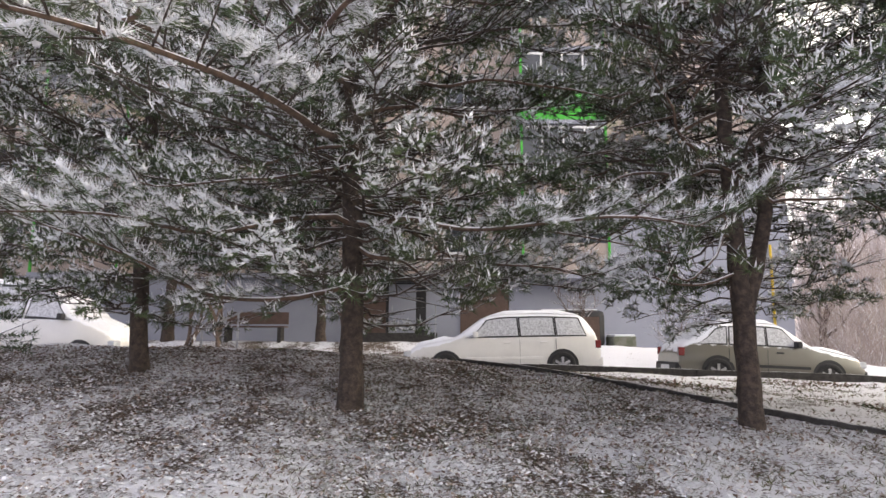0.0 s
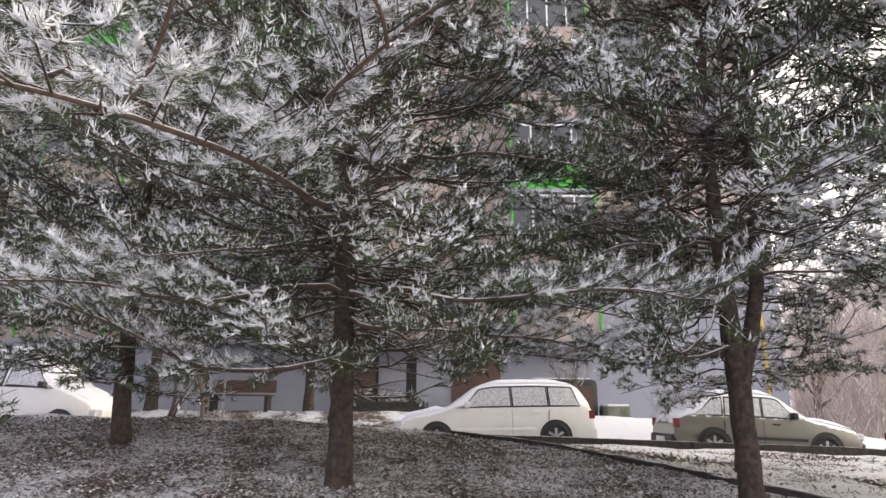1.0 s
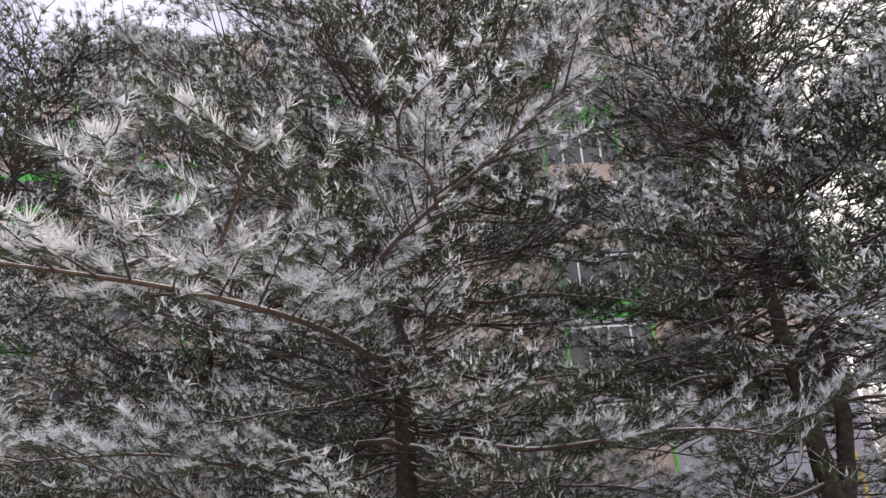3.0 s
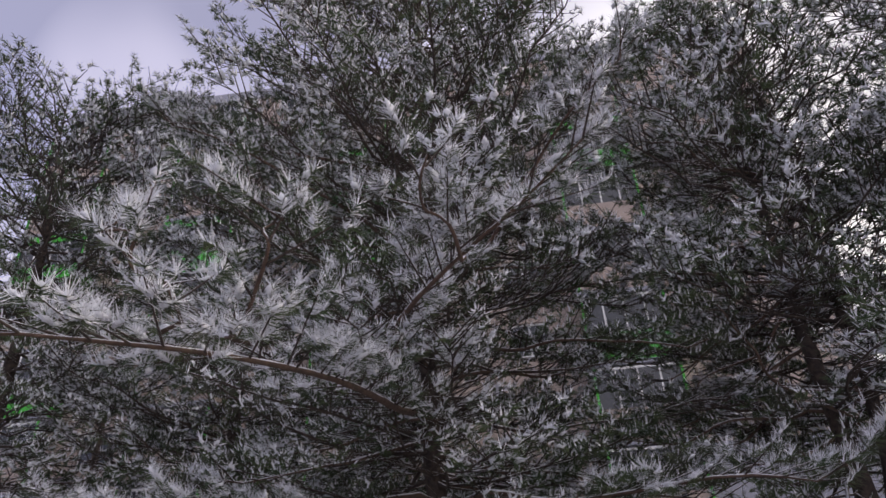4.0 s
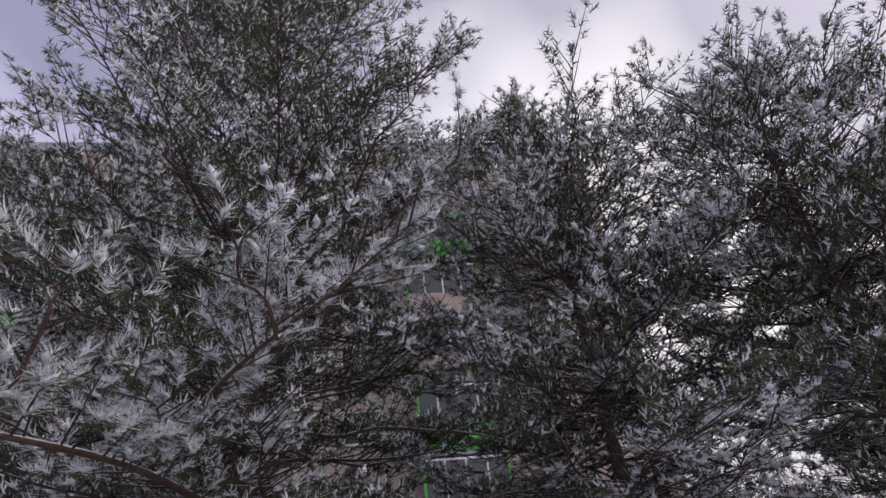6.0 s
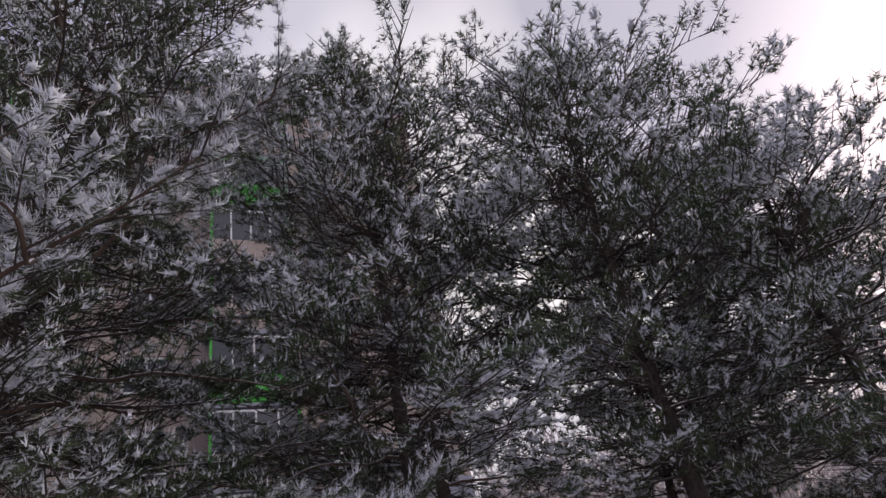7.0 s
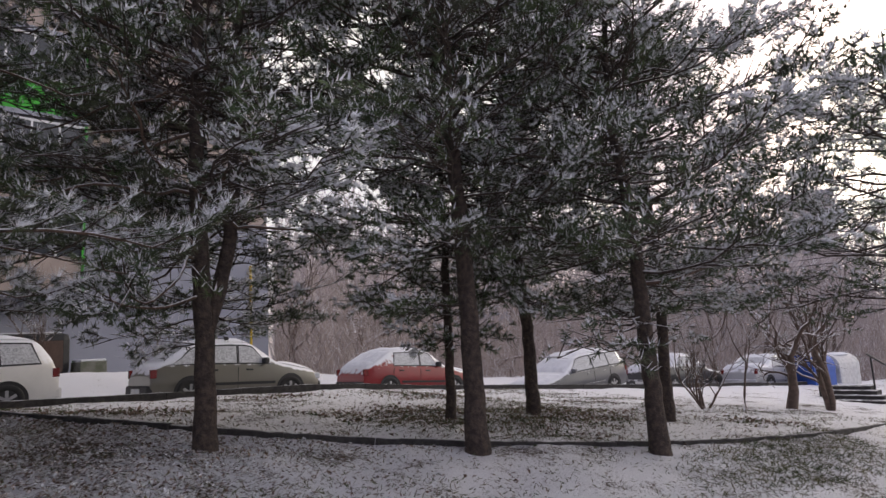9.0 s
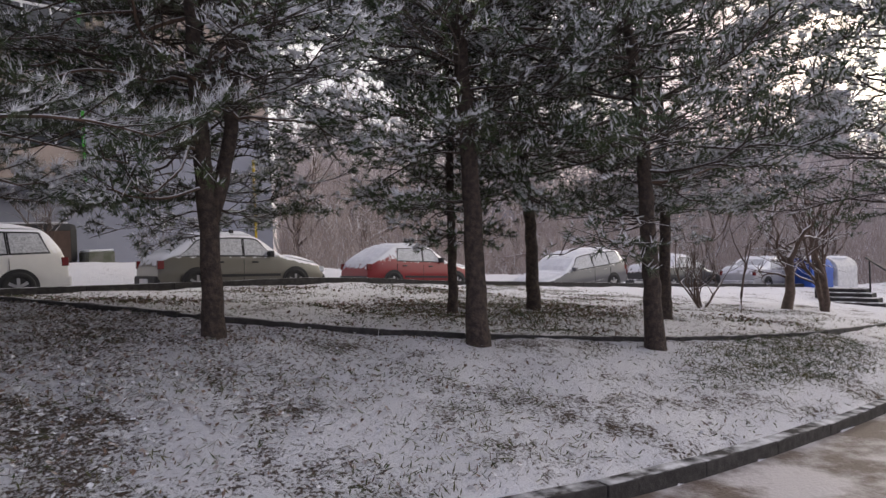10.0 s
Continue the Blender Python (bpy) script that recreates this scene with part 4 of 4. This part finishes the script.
pine("pine with a forked dark trunk and snowy boughs", 3.1, 6.75, 8.8, 0.098, ((2.0, 1.5), (2.8, 2.5), (4.2, 2.7), (6.0, 2.2), (7.3, 1.3), (8.2, 0.4)), 5,
     stems=[[(0, 0, -0.12), (0.0, 0, 0.8), (-0.02, 0.0, 1.5), (-0.05, 0.02, 1.9), (-0.08, 0.05, 3.2), (-0.02, 0.1, 5.5), (-0.1, 0.1, 7.5)], [(0.02, 0, 1.2), (0.13, 0.02, 1.5), (0.32, 0.05, 2.1), (0.36, 0.05, 3.2), (0.42, 0.0, 5.5), (0.3, 0.0, 7.7)]],
     limbs=[[(3.05, 6.75, 3.1), (2.5, 6.3, 3.6), (1.9, 5.8, 4.25)], [(3.05, 6.75, 2.3), (2.4, 6.6, 2.25), (1.8, 6.4, 2.2)], [(3.05, 6.75, 3.2), (2.2, 7.0, 2.9), (1.3, 7.2, 2.6)]],
     low_limbs=[[(3.05, 6.75, 3.0), (2.5, 6.2, 2.75), (1.9, 5.9, 2.45)], [(3.05, 6.75, 2.7), (2.6, 6.4, 2.4), (2.1, 6.2, 2.15)], [(3.3, 6.7, 3.2), (3.9, 6.4, 3.0), (4.6, 6.2, 2.85)], [(3.3, 6.7, 3.7), (4.1, 6.9, 3.5), (4.9, 7.2, 3.3)], [(3.05, 6.75, 3.6), (2.3, 7.6, 3.4), (1.5, 8.2, 3.1)], [(3.05, 6.75, 4.1), (2.3, 7.2, 3.85), (1.5, 7.6, 3.6), (0.9, 7.9, 3.45)], [(3.05, 6.75, 4.7), (2.3, 7.3, 4.4), (1.4, 7.8, 4.1)], [(3.05, 6.75, 4.4), (2.4, 6.9, 4.0), (1.7, 7.1, 3.75)], [(3.05, 6.75, 5.4), (2.2, 6.9, 5.5), (1.2, 7.0, 5.4)], [(3.05, 6.75, 3.4), (2.0, 6.9, 3.4), (1.0, 7.1, 3.3)], [(3.05, 6.75, 6.2), (2.3, 6.6, 6.6), (1.6, 6.5, 6.8)], [(3.05, 6.75, 4.9), (2.2, 6.4, 4.9), (1.4, 6.2, 4.8)]], snow=0.15, per=6, whorl=0.34, thin=0.6)
pine("smaller pine with a short bare trunk and bluish snow", -4.05, 8.85, 8.9, 0.10, ((0.9, 1.5), (1.6, 2.4), (4, 2.6), (6.5, 2.2), (8, 1.4), (8.8, 0.3)), 8, snow=0.2, per=7, count=13, width=0.015)
# Added to thicken the foliage; its trunk stands hidden behind the tall pine's.
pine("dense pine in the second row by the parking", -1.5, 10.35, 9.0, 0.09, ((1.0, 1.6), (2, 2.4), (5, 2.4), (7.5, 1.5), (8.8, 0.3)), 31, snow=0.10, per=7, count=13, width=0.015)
# Added crown to cover wall and sky gaps, trunk lined up behind the fork.
pine("pine on the bank behind the forked one", 4.17, 9.25, 8.2, 0.075, ((1.3, 1.5), (2.2, 2.4), (4.5, 2.5), (6.5, 1.7), (8.0, 0.4)), 37, snow=0.12, per=7, count=13, width=0.015)
pine("bushy pine with upright snow-tipped leaders", -7.2, 8.0, 8.6, 0.13, ((1.0, 2.2), (3, 2.8), (5.5, 2.8), (7.4, 2.3), (8.7, 1.2)), 9, dome=0.16, dens=0.8, snow=0.22, per=8, count=13, width=0.015)
pine("straight pine with a snow-flecked trunk", 5.62, 5.4, 8.0, 0.115, ((1.8, 1.3), (2.8, 2.1), (4.5, 2.6), (6.0, 2.2), (7.0, 1.5), (7.7, 0.4)), 12,
     stems=[[(0, 0, -0.12), (0.0, 0.0, 0.8), (0.02, 0.03, 1.8), (-0.05, 0.05, 3.2), (-0.15, 0.05, 5.0), (0.1, 0.0, 7.7)]], snow=0.10, per=6, whorl=0.34, thin=0.6)
pine("pine with a leaning dark trunk and wide boughs", 7.5, 4.25, 6.6, 0.10, ((1.6, 1.6), (2.6, 2.5), (4.0, 2.5), (4.9, 1.9), (5.7, 1.2), (6.2, 0.4)), 14,
     stems=[[(0, 0, -0.12), (-0.03, 0.0, 0.5), (-0.09, 0.0, 1.2), (-0.12, 0.02, 2.8), (-0.2, 0.15, 4.2), (-0.1, 0.1, 6.2)]],
     limbs=[[(7.45, 4.25, 2.3), (8.0, 3.9, 2.35), (8.7, 3.6, 2.6), (9.4, 3.3, 2.75)], [(7.45, 4.25, 1.6), (7.0, 4.4, 1.5), (6.4, 4.7, 1.62)]], snow=0.14, droop=0.05, per=6, whorl=0.34, thin=0.5)
pine("slender pine on the bank with a thin dark trunk", 8.45, 6.95, 7.8, 0.095, ((1.9, 1.4), (3.2, 2.5), (5.4, 2.4), (7.5, 0.5)), 17, snow=0.16, per=7, count=13, width=0.015)
pine("young thin pine on the bank", 6.87, 7.15, 7.0, 0.06, ((1.2, 0.8), (2.2, 1.5), (4.5, 1.6), (6.9, 0.2)), 19, snow=0.16, per=7, count=13, width=0.015)
pine("pine behind the leaning one, crooked slim trunk", 9.95, 5.5, 6.6, 0.085, ((1.6, 1.6), (2.8, 2.8), (4.6, 2.2), (6.2, 0.5)), 23, snow=0.18, per=7, count=13, width=0.015)
pine("broad pine beside the footpath with snowy boughs", 12.4, 2.5, 6.6, 0.13, ((2.4, 2.4), (3.6, 3.6), (4.8, 2.6), (6.2, 0.6)), 27, snow=0.2, per=7, count=13, width=0.015)
pine("stout-trunked pine beyond the white van", -13.4, 19.6, 10.5, 0.17, ((2.6, 2.2), (4, 3.0), (7, 2.8), (10, 0.6)), 33, snow=0.06, per=6, whorl=0.5, count=13, width=0.021, nlen=0.12, dens=0.42)
pine("pine in the garden before the apartment block", -7.9, 18.9, 9.8, 0.15, ((2.2, 2.0), (3.4, 2.8), (6.5, 2.6), (9.4, 0.5)), 34, snow=0.06, per=6, whorl=0.5, count=13, width=0.021, nlen=0.12, dens=0.42)
pine("pine in the garden before the apartment block", -3.6, 19.4, 9.0, 0.13, ((2.4, 2.0), (3.6, 2.6), (6.0, 2.4), (8.8, 0.5)), 35, snow=0.06, per=6, whorl=0.5, count=13, width=0.021, nlen=0.12, dens=0.42)


# ---------------------------------------------------------------- bare trees, shrubs and the thicket
M_BARE = mat("bare_branch_bark", (0.085, 0.062, 0.050), 0.95, (0.14, 0.10, 0.08), 12.0, 4.0, snow=(0.42, 6.0, 0.8))
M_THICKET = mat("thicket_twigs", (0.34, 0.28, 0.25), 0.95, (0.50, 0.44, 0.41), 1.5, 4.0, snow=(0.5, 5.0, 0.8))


def grow(wood, rng, p, d, ln, r, depth, spread, rise, sides=5):
    n = 5 if depth > 1 else 3 if depth else 2
    pts = [p]
    dd = d
    for k in range(n):
        dd = unit(dd + rng.normal(0, 0.16, 3) + np.array([0, 0, rise]))
        pts.append(pts[-1] + dd * ln / n)
    pts = np.array(pts)
    wood.tube(pts, np.linspace(r, r * 0.55, n + 1), sides)
    if depth <= 0:
        return
    for k in range(3 if depth > 1 else 4):
        q = pts[min(n, int(n * (0.4 + 0.6 * rng.random())) + (1 if k == 0 else 0))] if k else pts[-1]
        nd = unit(dd + rng.normal(0, spread, 3))
        grow(wood, rng, q, nd, ln * (0.55 + 0.3 * rng.random()), r * 0.52, depth - 1, spread, rise, 4 if depth > 1 else 3)


def bare_tree(name, label, x, y, stems, ln, r, depth, seed, spread=0.55, rise=0.05, lean=(0, 0), category="tree", group="bare trees and shrubs"):
    rng = np.random.default_rng(seed)
    z = land_at(x, y)
    t = tagged(empty(name, (x, y, z)), label, category, group=group)
    for k in range(stems):
        w = Wood()
        a = rng.random() * 6.28
        tilt = 0.0 if stems == 1 else 0.25 + 0.3 * rng.random()
        d = unit(np.array([math.cos(a) * tilt + lean[0], math.sin(a) * tilt + lean[1], 1.0]))
        grow(w, rng, np.array([0.03 * math.cos(a), 0.03 * math.sin(a), -0.1]), d, ln * (0.8 + 0.4 * rng.random()), r, depth, spread, rise)
        w.make("trunk" if k == 0 else "stem", M_BARE, t)
    return t


bare_tree("shrub", "bare many-stemmed shrub with snow on its twigs", 12.9, 6.35, 6, 0.8, 0.03, 3, 41, 0.4, 0.12, category="shrub")
bare_tree("sapling", "thin bare sapling leaning on the snowy bank", 13.15, 5.75, 1, 1.1, 0.03, 3, 42, 0.5, 0.1, (0.35, -0.1), category="sapling")
bare_tree("bare_tree", "crooked bare tree with a stout dark trunk", 15.35, 5.7, 1, 1.5, 0.13, 4, 43, 0.6, 0.04, (0.1, 0.0))
bare_tree("bare_tree", "low spreading bare tree with several leaning stems", 16.6, 5.3, 5, 1.5, 0.07, 3, 44, 0.42, 0.05, (0.25, -0.15))
bare_tree("shrub", "bare shrub beside the grey plinth wall", 3.9, 19.6, 5, 1.0, 0.025, 3, 45, 0.45, 0.1, category="shrub")
bare_tree("shrub", "bare shrub beside the grey plinth wall", 6.3, 17.4, 6, 1.0, 0.02, 3, 46, 0.45, 0.1, category="shrub")
for k, (x, y) in enumerate(((-5.9, 17.5), (-7.0, 17.8), (-2.6, 18.5))):
    bare_tree("bare_tree", "slim bare tree standing before the apartment block", x, y, 2, 1.6, 0.07, 3, 50 + k, 0.5, 0.08)
bare_tree("bare_tree", "bare tree with snow along its forked limbs", 17.3, 24.5, 1, 3.0, 0.26, 5, 60, 0.6, 0.03)
for k, (x, y) in enumerate(((15.0, 26.0), (20.5, 27.0), (24.0, 24.0), (28.0, 22.5), (33.0, 21.0), (38.0, 18.0), (42.0, 13.0), (30.0, 27.0), (36.0, 14.5))):
    bare_tree("bare_tree", "tall bare tree behind the parked cars", x, y, 1, 2.6 + 0.5 * (k % 3), 0.17, 5, 70 + k, 0.5, 0.08)


def thicket():
    rng = np.random.default_rng(5)
    w = Wood()
    for k in range(170):
        f = rng.random()
        a = radians(29 + 52 * f)
        dist = 24 + 12 * rng.random() + 18 * f
        x, y = dist * math.sin(a), dist * math.cos(a)
        if x < FX + 0.6 and y > FY - 3:
            x = FX + 1 + rng.random() * 2
        z = land_at(x, y)
        grow(w, rng, np.array([x, y, z - 0.1]), unit(np.array([rng.normal(0, 0.15), rng.normal(0, 0.15), 1.0])), 1.5 + 1.9 * rng.random(), 0.018 + 0.022 * rng.random(), 3, 0.34, 0.12, 3)
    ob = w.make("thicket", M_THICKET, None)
    tagged(ob, "tangled bare brown shrubs with frost behind the cars", "shrubs", kind="stuff")


thicket()


def twig_haze(name, label, count, seed, dist, top, ln, width, material):
    """Countless thin twigs of the brush, standing at all heights, as one mesh."""
    rng = np.random.default_rng(seed)
    a = np.radians(28.5 + 56 * rng.random(count))
    r = dist[0] + (dist[1] - dist[0]) * rng.random(count) + 0.42 * (np.degrees(a) - 30).clip(0, 40)
    clump = 0.55 + 0.45 * np.sin(a * 37 + 2 * np.sin(a * 11)) * np.sin(r * 0.9 + a * 23)
    x, y = r * np.sin(a), r * np.cos(a)
    ok = ~((x < FX + 0.5) & (y > FY - 4))
    x, y, clump = x[ok], y[ok], clump[ok]
    n = len(x)
    h = top * clump * rng.random(n) ** 1.3
    c = np.stack([x, y, land(x, y) + h], -1)
    d = unit(np.stack([rng.normal(0, 0.45, n), rng.normal(0, 0.45, n), 0.6 + rng.random(n)], -1))
    s = unit(np.cross(d, rng.normal(size=(n, 3))))
    l = ln * (0.4 + rng.random(n))
    w = width * (0.6 + 0.8 * rng.random(n))
    v = np.stack([c - s * w[:, None] / 2, c + s * w[:, None] / 2, c + d * l[:, None]], 1)
    tagged(array_object(name, v.reshape(-1, 3), np.arange(3 * n).reshape(-1, 3), material), label, "shrubs", kind="stuff")


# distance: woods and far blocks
# Haze of distance is painted into the bare wood as pale tones.
M_FARWOOD = mat("far_wood_haze_pale", (0.52, 0.47, 0.46), 1.0, (0.66, 0.61, 0.60), 0.25, 6.0)
# Wall colour is lightened to carry the haze over the far blocks.
M_FARWALL = mat("far_wall_haze_pale", (0.82, 0.78, 0.75), 0.9, (0.76, 0.72, 0.70), 0.2, 4.0)


def far_woods():
    rng = np.random.default_rng(8)
    w = Wood()
    for k in range(150):
        a = radians(27 + 75 * rng.random())
        dist = 48 + 45 * rng.random()
        x, y = dist * math.sin(a), dist * math.cos(a)
        grow(w, rng, np.array([x, y, land_at(x, y) - 0.2]), unit(np.array([rng.normal(0, 0.08), rng.normal(0, 0.08), 1.0])), 5.5 + 3.6 * rng.random(), 0.11 + 0.07 * rng.random(), 3, 0.36, 0.1, 3)
    tagged(w.make("far_woods", M_FARWOOD, None), "bare trees far behind the parking, haze put in their pale colour", "woods", kind="stuff")


far_woods()
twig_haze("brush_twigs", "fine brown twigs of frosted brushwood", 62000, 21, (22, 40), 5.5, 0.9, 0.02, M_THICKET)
twig_haze("far_wood_twigs", "twigs of the distant bare wood, haze put in their pale colour", 90000, 22, (45, 95), 19.0, 2.6, 0.085, M_FARWOOD)


def far_block(x, y, w, d, h, rz, label):
    b = tagged(empty("apartment_tower", (x, y, land_at(x, y)), rz), label, "building")
    part("wall", new_box(-w / 2, w / 2, 0, d, -2, h), M_FARWALL, b)
    part("roof", new_box(-w / 2 - 0.3, w / 2 + 0.3, -0.3, d + 0.3, h, h + 0.8), M_WALLGREY, b)
    k = 0
    for z in np.arange(2.0, h - 2, 3.0):
        for u in np.arange(-w / 2 + 2, w / 2 - 1, 3.4):
            part("window", new_box(u - 0.7, u + 0.7, -0.04, 0.1, z, z + 1.5), M_GLASS, b)
            k += 1
    return b


far_block(88, 27.8, 5.5, 5, 18.5, -70, "pale apartment tower far beyond the trees")
far_block(38, 36.0, 3.5, 5, 4.2, -47, "low pale building beyond the thicket")

# ---------------------------------------------------------------- stairs, rail, bins
def stairs():
    s = tagged(empty("outdoor_stairs", (17.6, 4.9, 0)), "concrete outdoor stairs with snow on the treads", "stairs")
    for k in range(9):
        x = 5.2 - 0.42 * k
        part("step", new_box(x - 0.23, x + 0.23, 1.9 - 0.26 * k - 0.7, 1.9 - 0.26 * k + 0.7, -0.9 - 0.10 * k + 0.2 - 0.3, -0.10 * k - 0.12, bevel=0.012), M_KERB, s)
    for j in (0,):
        bm = bmesh.new()
        p0, p1 = Vector((5.2, 1.9 - 0.75, 0.0)), Vector((1.8, -0.2 - 0.75, -0.75))
        for q in (p0, (p0 + p1) / 2, p1):
            box(bm, q.x - 0.02, q.x + 0.02, q.y - 0.02, q.y + 0.02, q.z - 0.4, q.z + 0.72)
        part("rail_post", bm, M_DARK, s)
        bm = bmesh.new()
        dvec = p1 - p0
        box(bm, -0.025, 0.025, -0.025, 0.025, -dvec.length - 0.3, 0.3, look(p0 + Vector((0, 0, 0.74)), p1 + Vector((0, 0, 0.74))))
        part("handrail", bm, M_DARK, s, "dark steel handrail")


stairs()

M_BLUE = mat("blue_plastic_bin", (0.03, 0.10, 0.42), 0.5, (0.025, 0.08, 0.34), 2.0)


def waste_bin(label, x, y, c, w, h):
    t = tagged(empty("waste_container", (x, y, pz(x)), -12), label, "bin")
    bm = new_box(-w / 2, w / 2, -0.55, 0.55, 0.12, h * 0.75, bevel=0.08)
    part("body", bm, c, t)
    bm = bmesh.new()
    bmesh.ops.create_cone(bm, cap_ends=True, segments=20, radius1=0.55, radius2=0.55, depth=w, matrix=pose(0, 0, h * 0.72, 0, 90))
    part("lid", bm, c, t, "domed lid with snow", smooth=False)
    bm = bmesh.new()
    bmesh.ops.create_uvsphere(bm, u_segments=16, v_segments=8, radius=1.0, matrix=Matrix.Translation((0, 0, h * 0.72 + 0.5)) @ Matrix.Diagonal((w * 0.48, 0.4, 0.1, 1)))
    part("snow_cap", bm, M_CARSNOW, t, smooth=True)
    for a in (-1, 1):
        for c2 in (-0.45, 0.45):
            part("castor", new_box(a * w * 0.4 - 0.04, a * w * 0.4 + 0.04, c2 - 0.05, c2 + 0.05, 0, 0.14, bevel=0.02), M_DARK, t)


waste_bin("blue domed waste container with snow on its lid", 29.3, 9.9, M_BLUE, 1.5, 1.25)
waste_bin("pale domed waste container beside the blue one", 31.3, 9.6, M_PLATE, 1.5, 1.35)

# ---------------------------------------------------------------- leaf litter and grass
def litter(name, label, count, region, dens, size, materials, weights, seed, stand=0.35, category="leaves"):
    """Small curled leaves or blades lying on the slope, as one mesh."""
    rng = np.random.default_rng(seed)
    x0, x1, y0, y1 = region
    x, y = rng.uniform(x0, x1, count), rng.uniform(y0, y1, count)
    keep = (y > kerb_y(x) + 0.1) & (rng.random(count) < dens(x, y))
    x, y = x[keep], y[keep]
    n = len(x)
    gxi = np.array([noise.noise((a * 0.9, b * 0.9, 0)) * 0.05 + noise.noise((a * 3.1, b * 3.1, 3)) * 0.022 + noise.noise((a * 8, b * 8, 3)) * 0.012 for a, b in zip(x, y)])
    z = land(x, y) + gxi + 0.012
    c = np.stack([x, y, z], -1)
    a = rng.random(n) * 6.283
    ln = size[0] * (0.6 + 0.8 * rng.random(n))
    wd = size[1] * (0.6 + 0.8 * rng.random(n))
    f = np.stack([np.cos(a), np.sin(a), rng.normal(0, stand, n)], -1)
    f = unit(f)
    s = unit(np.stack([-np.sin(a), np.cos(a), rng.normal(0, stand, n)], -1))
    up = np.array([0, 0, 1.0])
    v = np.stack([c - f * ln[:, None] / 2, c + s * wd[:, None] / 2 + up * (wd * 0.25)[:, None], c + f * ln[:, None] / 2 + up * (ln * 0.12)[:, None], c - s * wd[:, None] / 2 + up * (wd * 0.3)[:, None]], 1)
    base = np.arange(n)[:, None] * 4
    tri = np.concatenate([base + np.array([[0, 1, 2]]), base + np.array([[0, 2, 3]])])
    mi = rng.choice(len(materials), n, p=weights)
    tagged(array_object(name, v.reshape(-1, 3), tri, materials, None, np.concatenate([mi, mi])), label, category, kind="stuff")


litter("leaf_litter", "brown dead leaves lightly dusted with snow", 95000, (-10, 6.5, 2.6, 11.2), lambda x, y: np.clip(0.9 - 0.16 * (x - 0.55 * y + 2.0).clip(-0.5, 8), 0.10, 1) * ((y < edge_y(x) - 0.1)) * (np.clip((y - 3.0) / 3.5, 0.3, 1) * np.clip(0.5 - 0.4 * x, 0, 1) + np.clip((y - 3.5) / 3.0, 0.15, 1) * np.clip(0.5 + 0.4 * x, 0, 1)), (0.052, 0.034), [M_LEAF, M_PALELEAF, M_SNOW], [0.56, 0.36, 0.08], 4)
litter("grass_blades", "short dark winter grass poking through the snow", 80000, (-1.5, 15, 1.5, 12.5), lambda x, y: np.clip(0.30 + 0.7 * np.sin(x * 1.7 + np.sin(y * 2.3) * 2) * np.sin(y * 1.9 + 1.0) + np.clip(0.3 - 0.12 * (x - 1.5), 0, 0.45), 0.10, 1), (0.075, 0.010), [M_GRASS, M_LEAF], [0.7, 0.3], 6, 0.6, "grass")
litter("grass_patch", "yellow-green grass tufts near the slope edging", 16000, (6.0, 13.0, 2.2, 4.3), lambda x, y: np.clip(1.0 - ((x - 9.2) / 2.6) ** 2 - ((y - 3.3) / 0.8) ** 2, 0, 1) * 0.9, (0.11, 0.010), [M_GRASS, M_PALELEAF], [0.85, 0.15], 7, 0.8, "grass")
litter("soil_clods", "dark soil clods and leaves breaking through the bank snow", 26000, (2.0, 12.0, 4.0, 12.0), lambda x, y: ((y > edge_y(x) + 0.3) & (y < border_y(x) - 0.8)) * np.clip(0.0 + 0.7 * np.sin(x * 1.1 + 0.7) * np.sin(y * 1.7), 0.02, 0.6), (0.07, 0.05), [M_LEAF, M_GRASS], [0.75, 0.25], 9, 0.5, "soil")
litter("bank_grass", "dark soil and winter grass bare of snow on the bank", 15000, (5.0, 10.5, 5.0, 9.8), lambda x, y: (y > edge_y(x) + 0.2) * (y < border_y(x) - 0.4) * np.clip(1.1 - ((x - 7.7) / 2.3) ** 2 - ((y - 7.0) / 1.9) ** 2, 0, 1), (0.10, 0.016), [M_GRASS, M_LEAF], [0.6, 0.4], 11, 0.7, "grass")
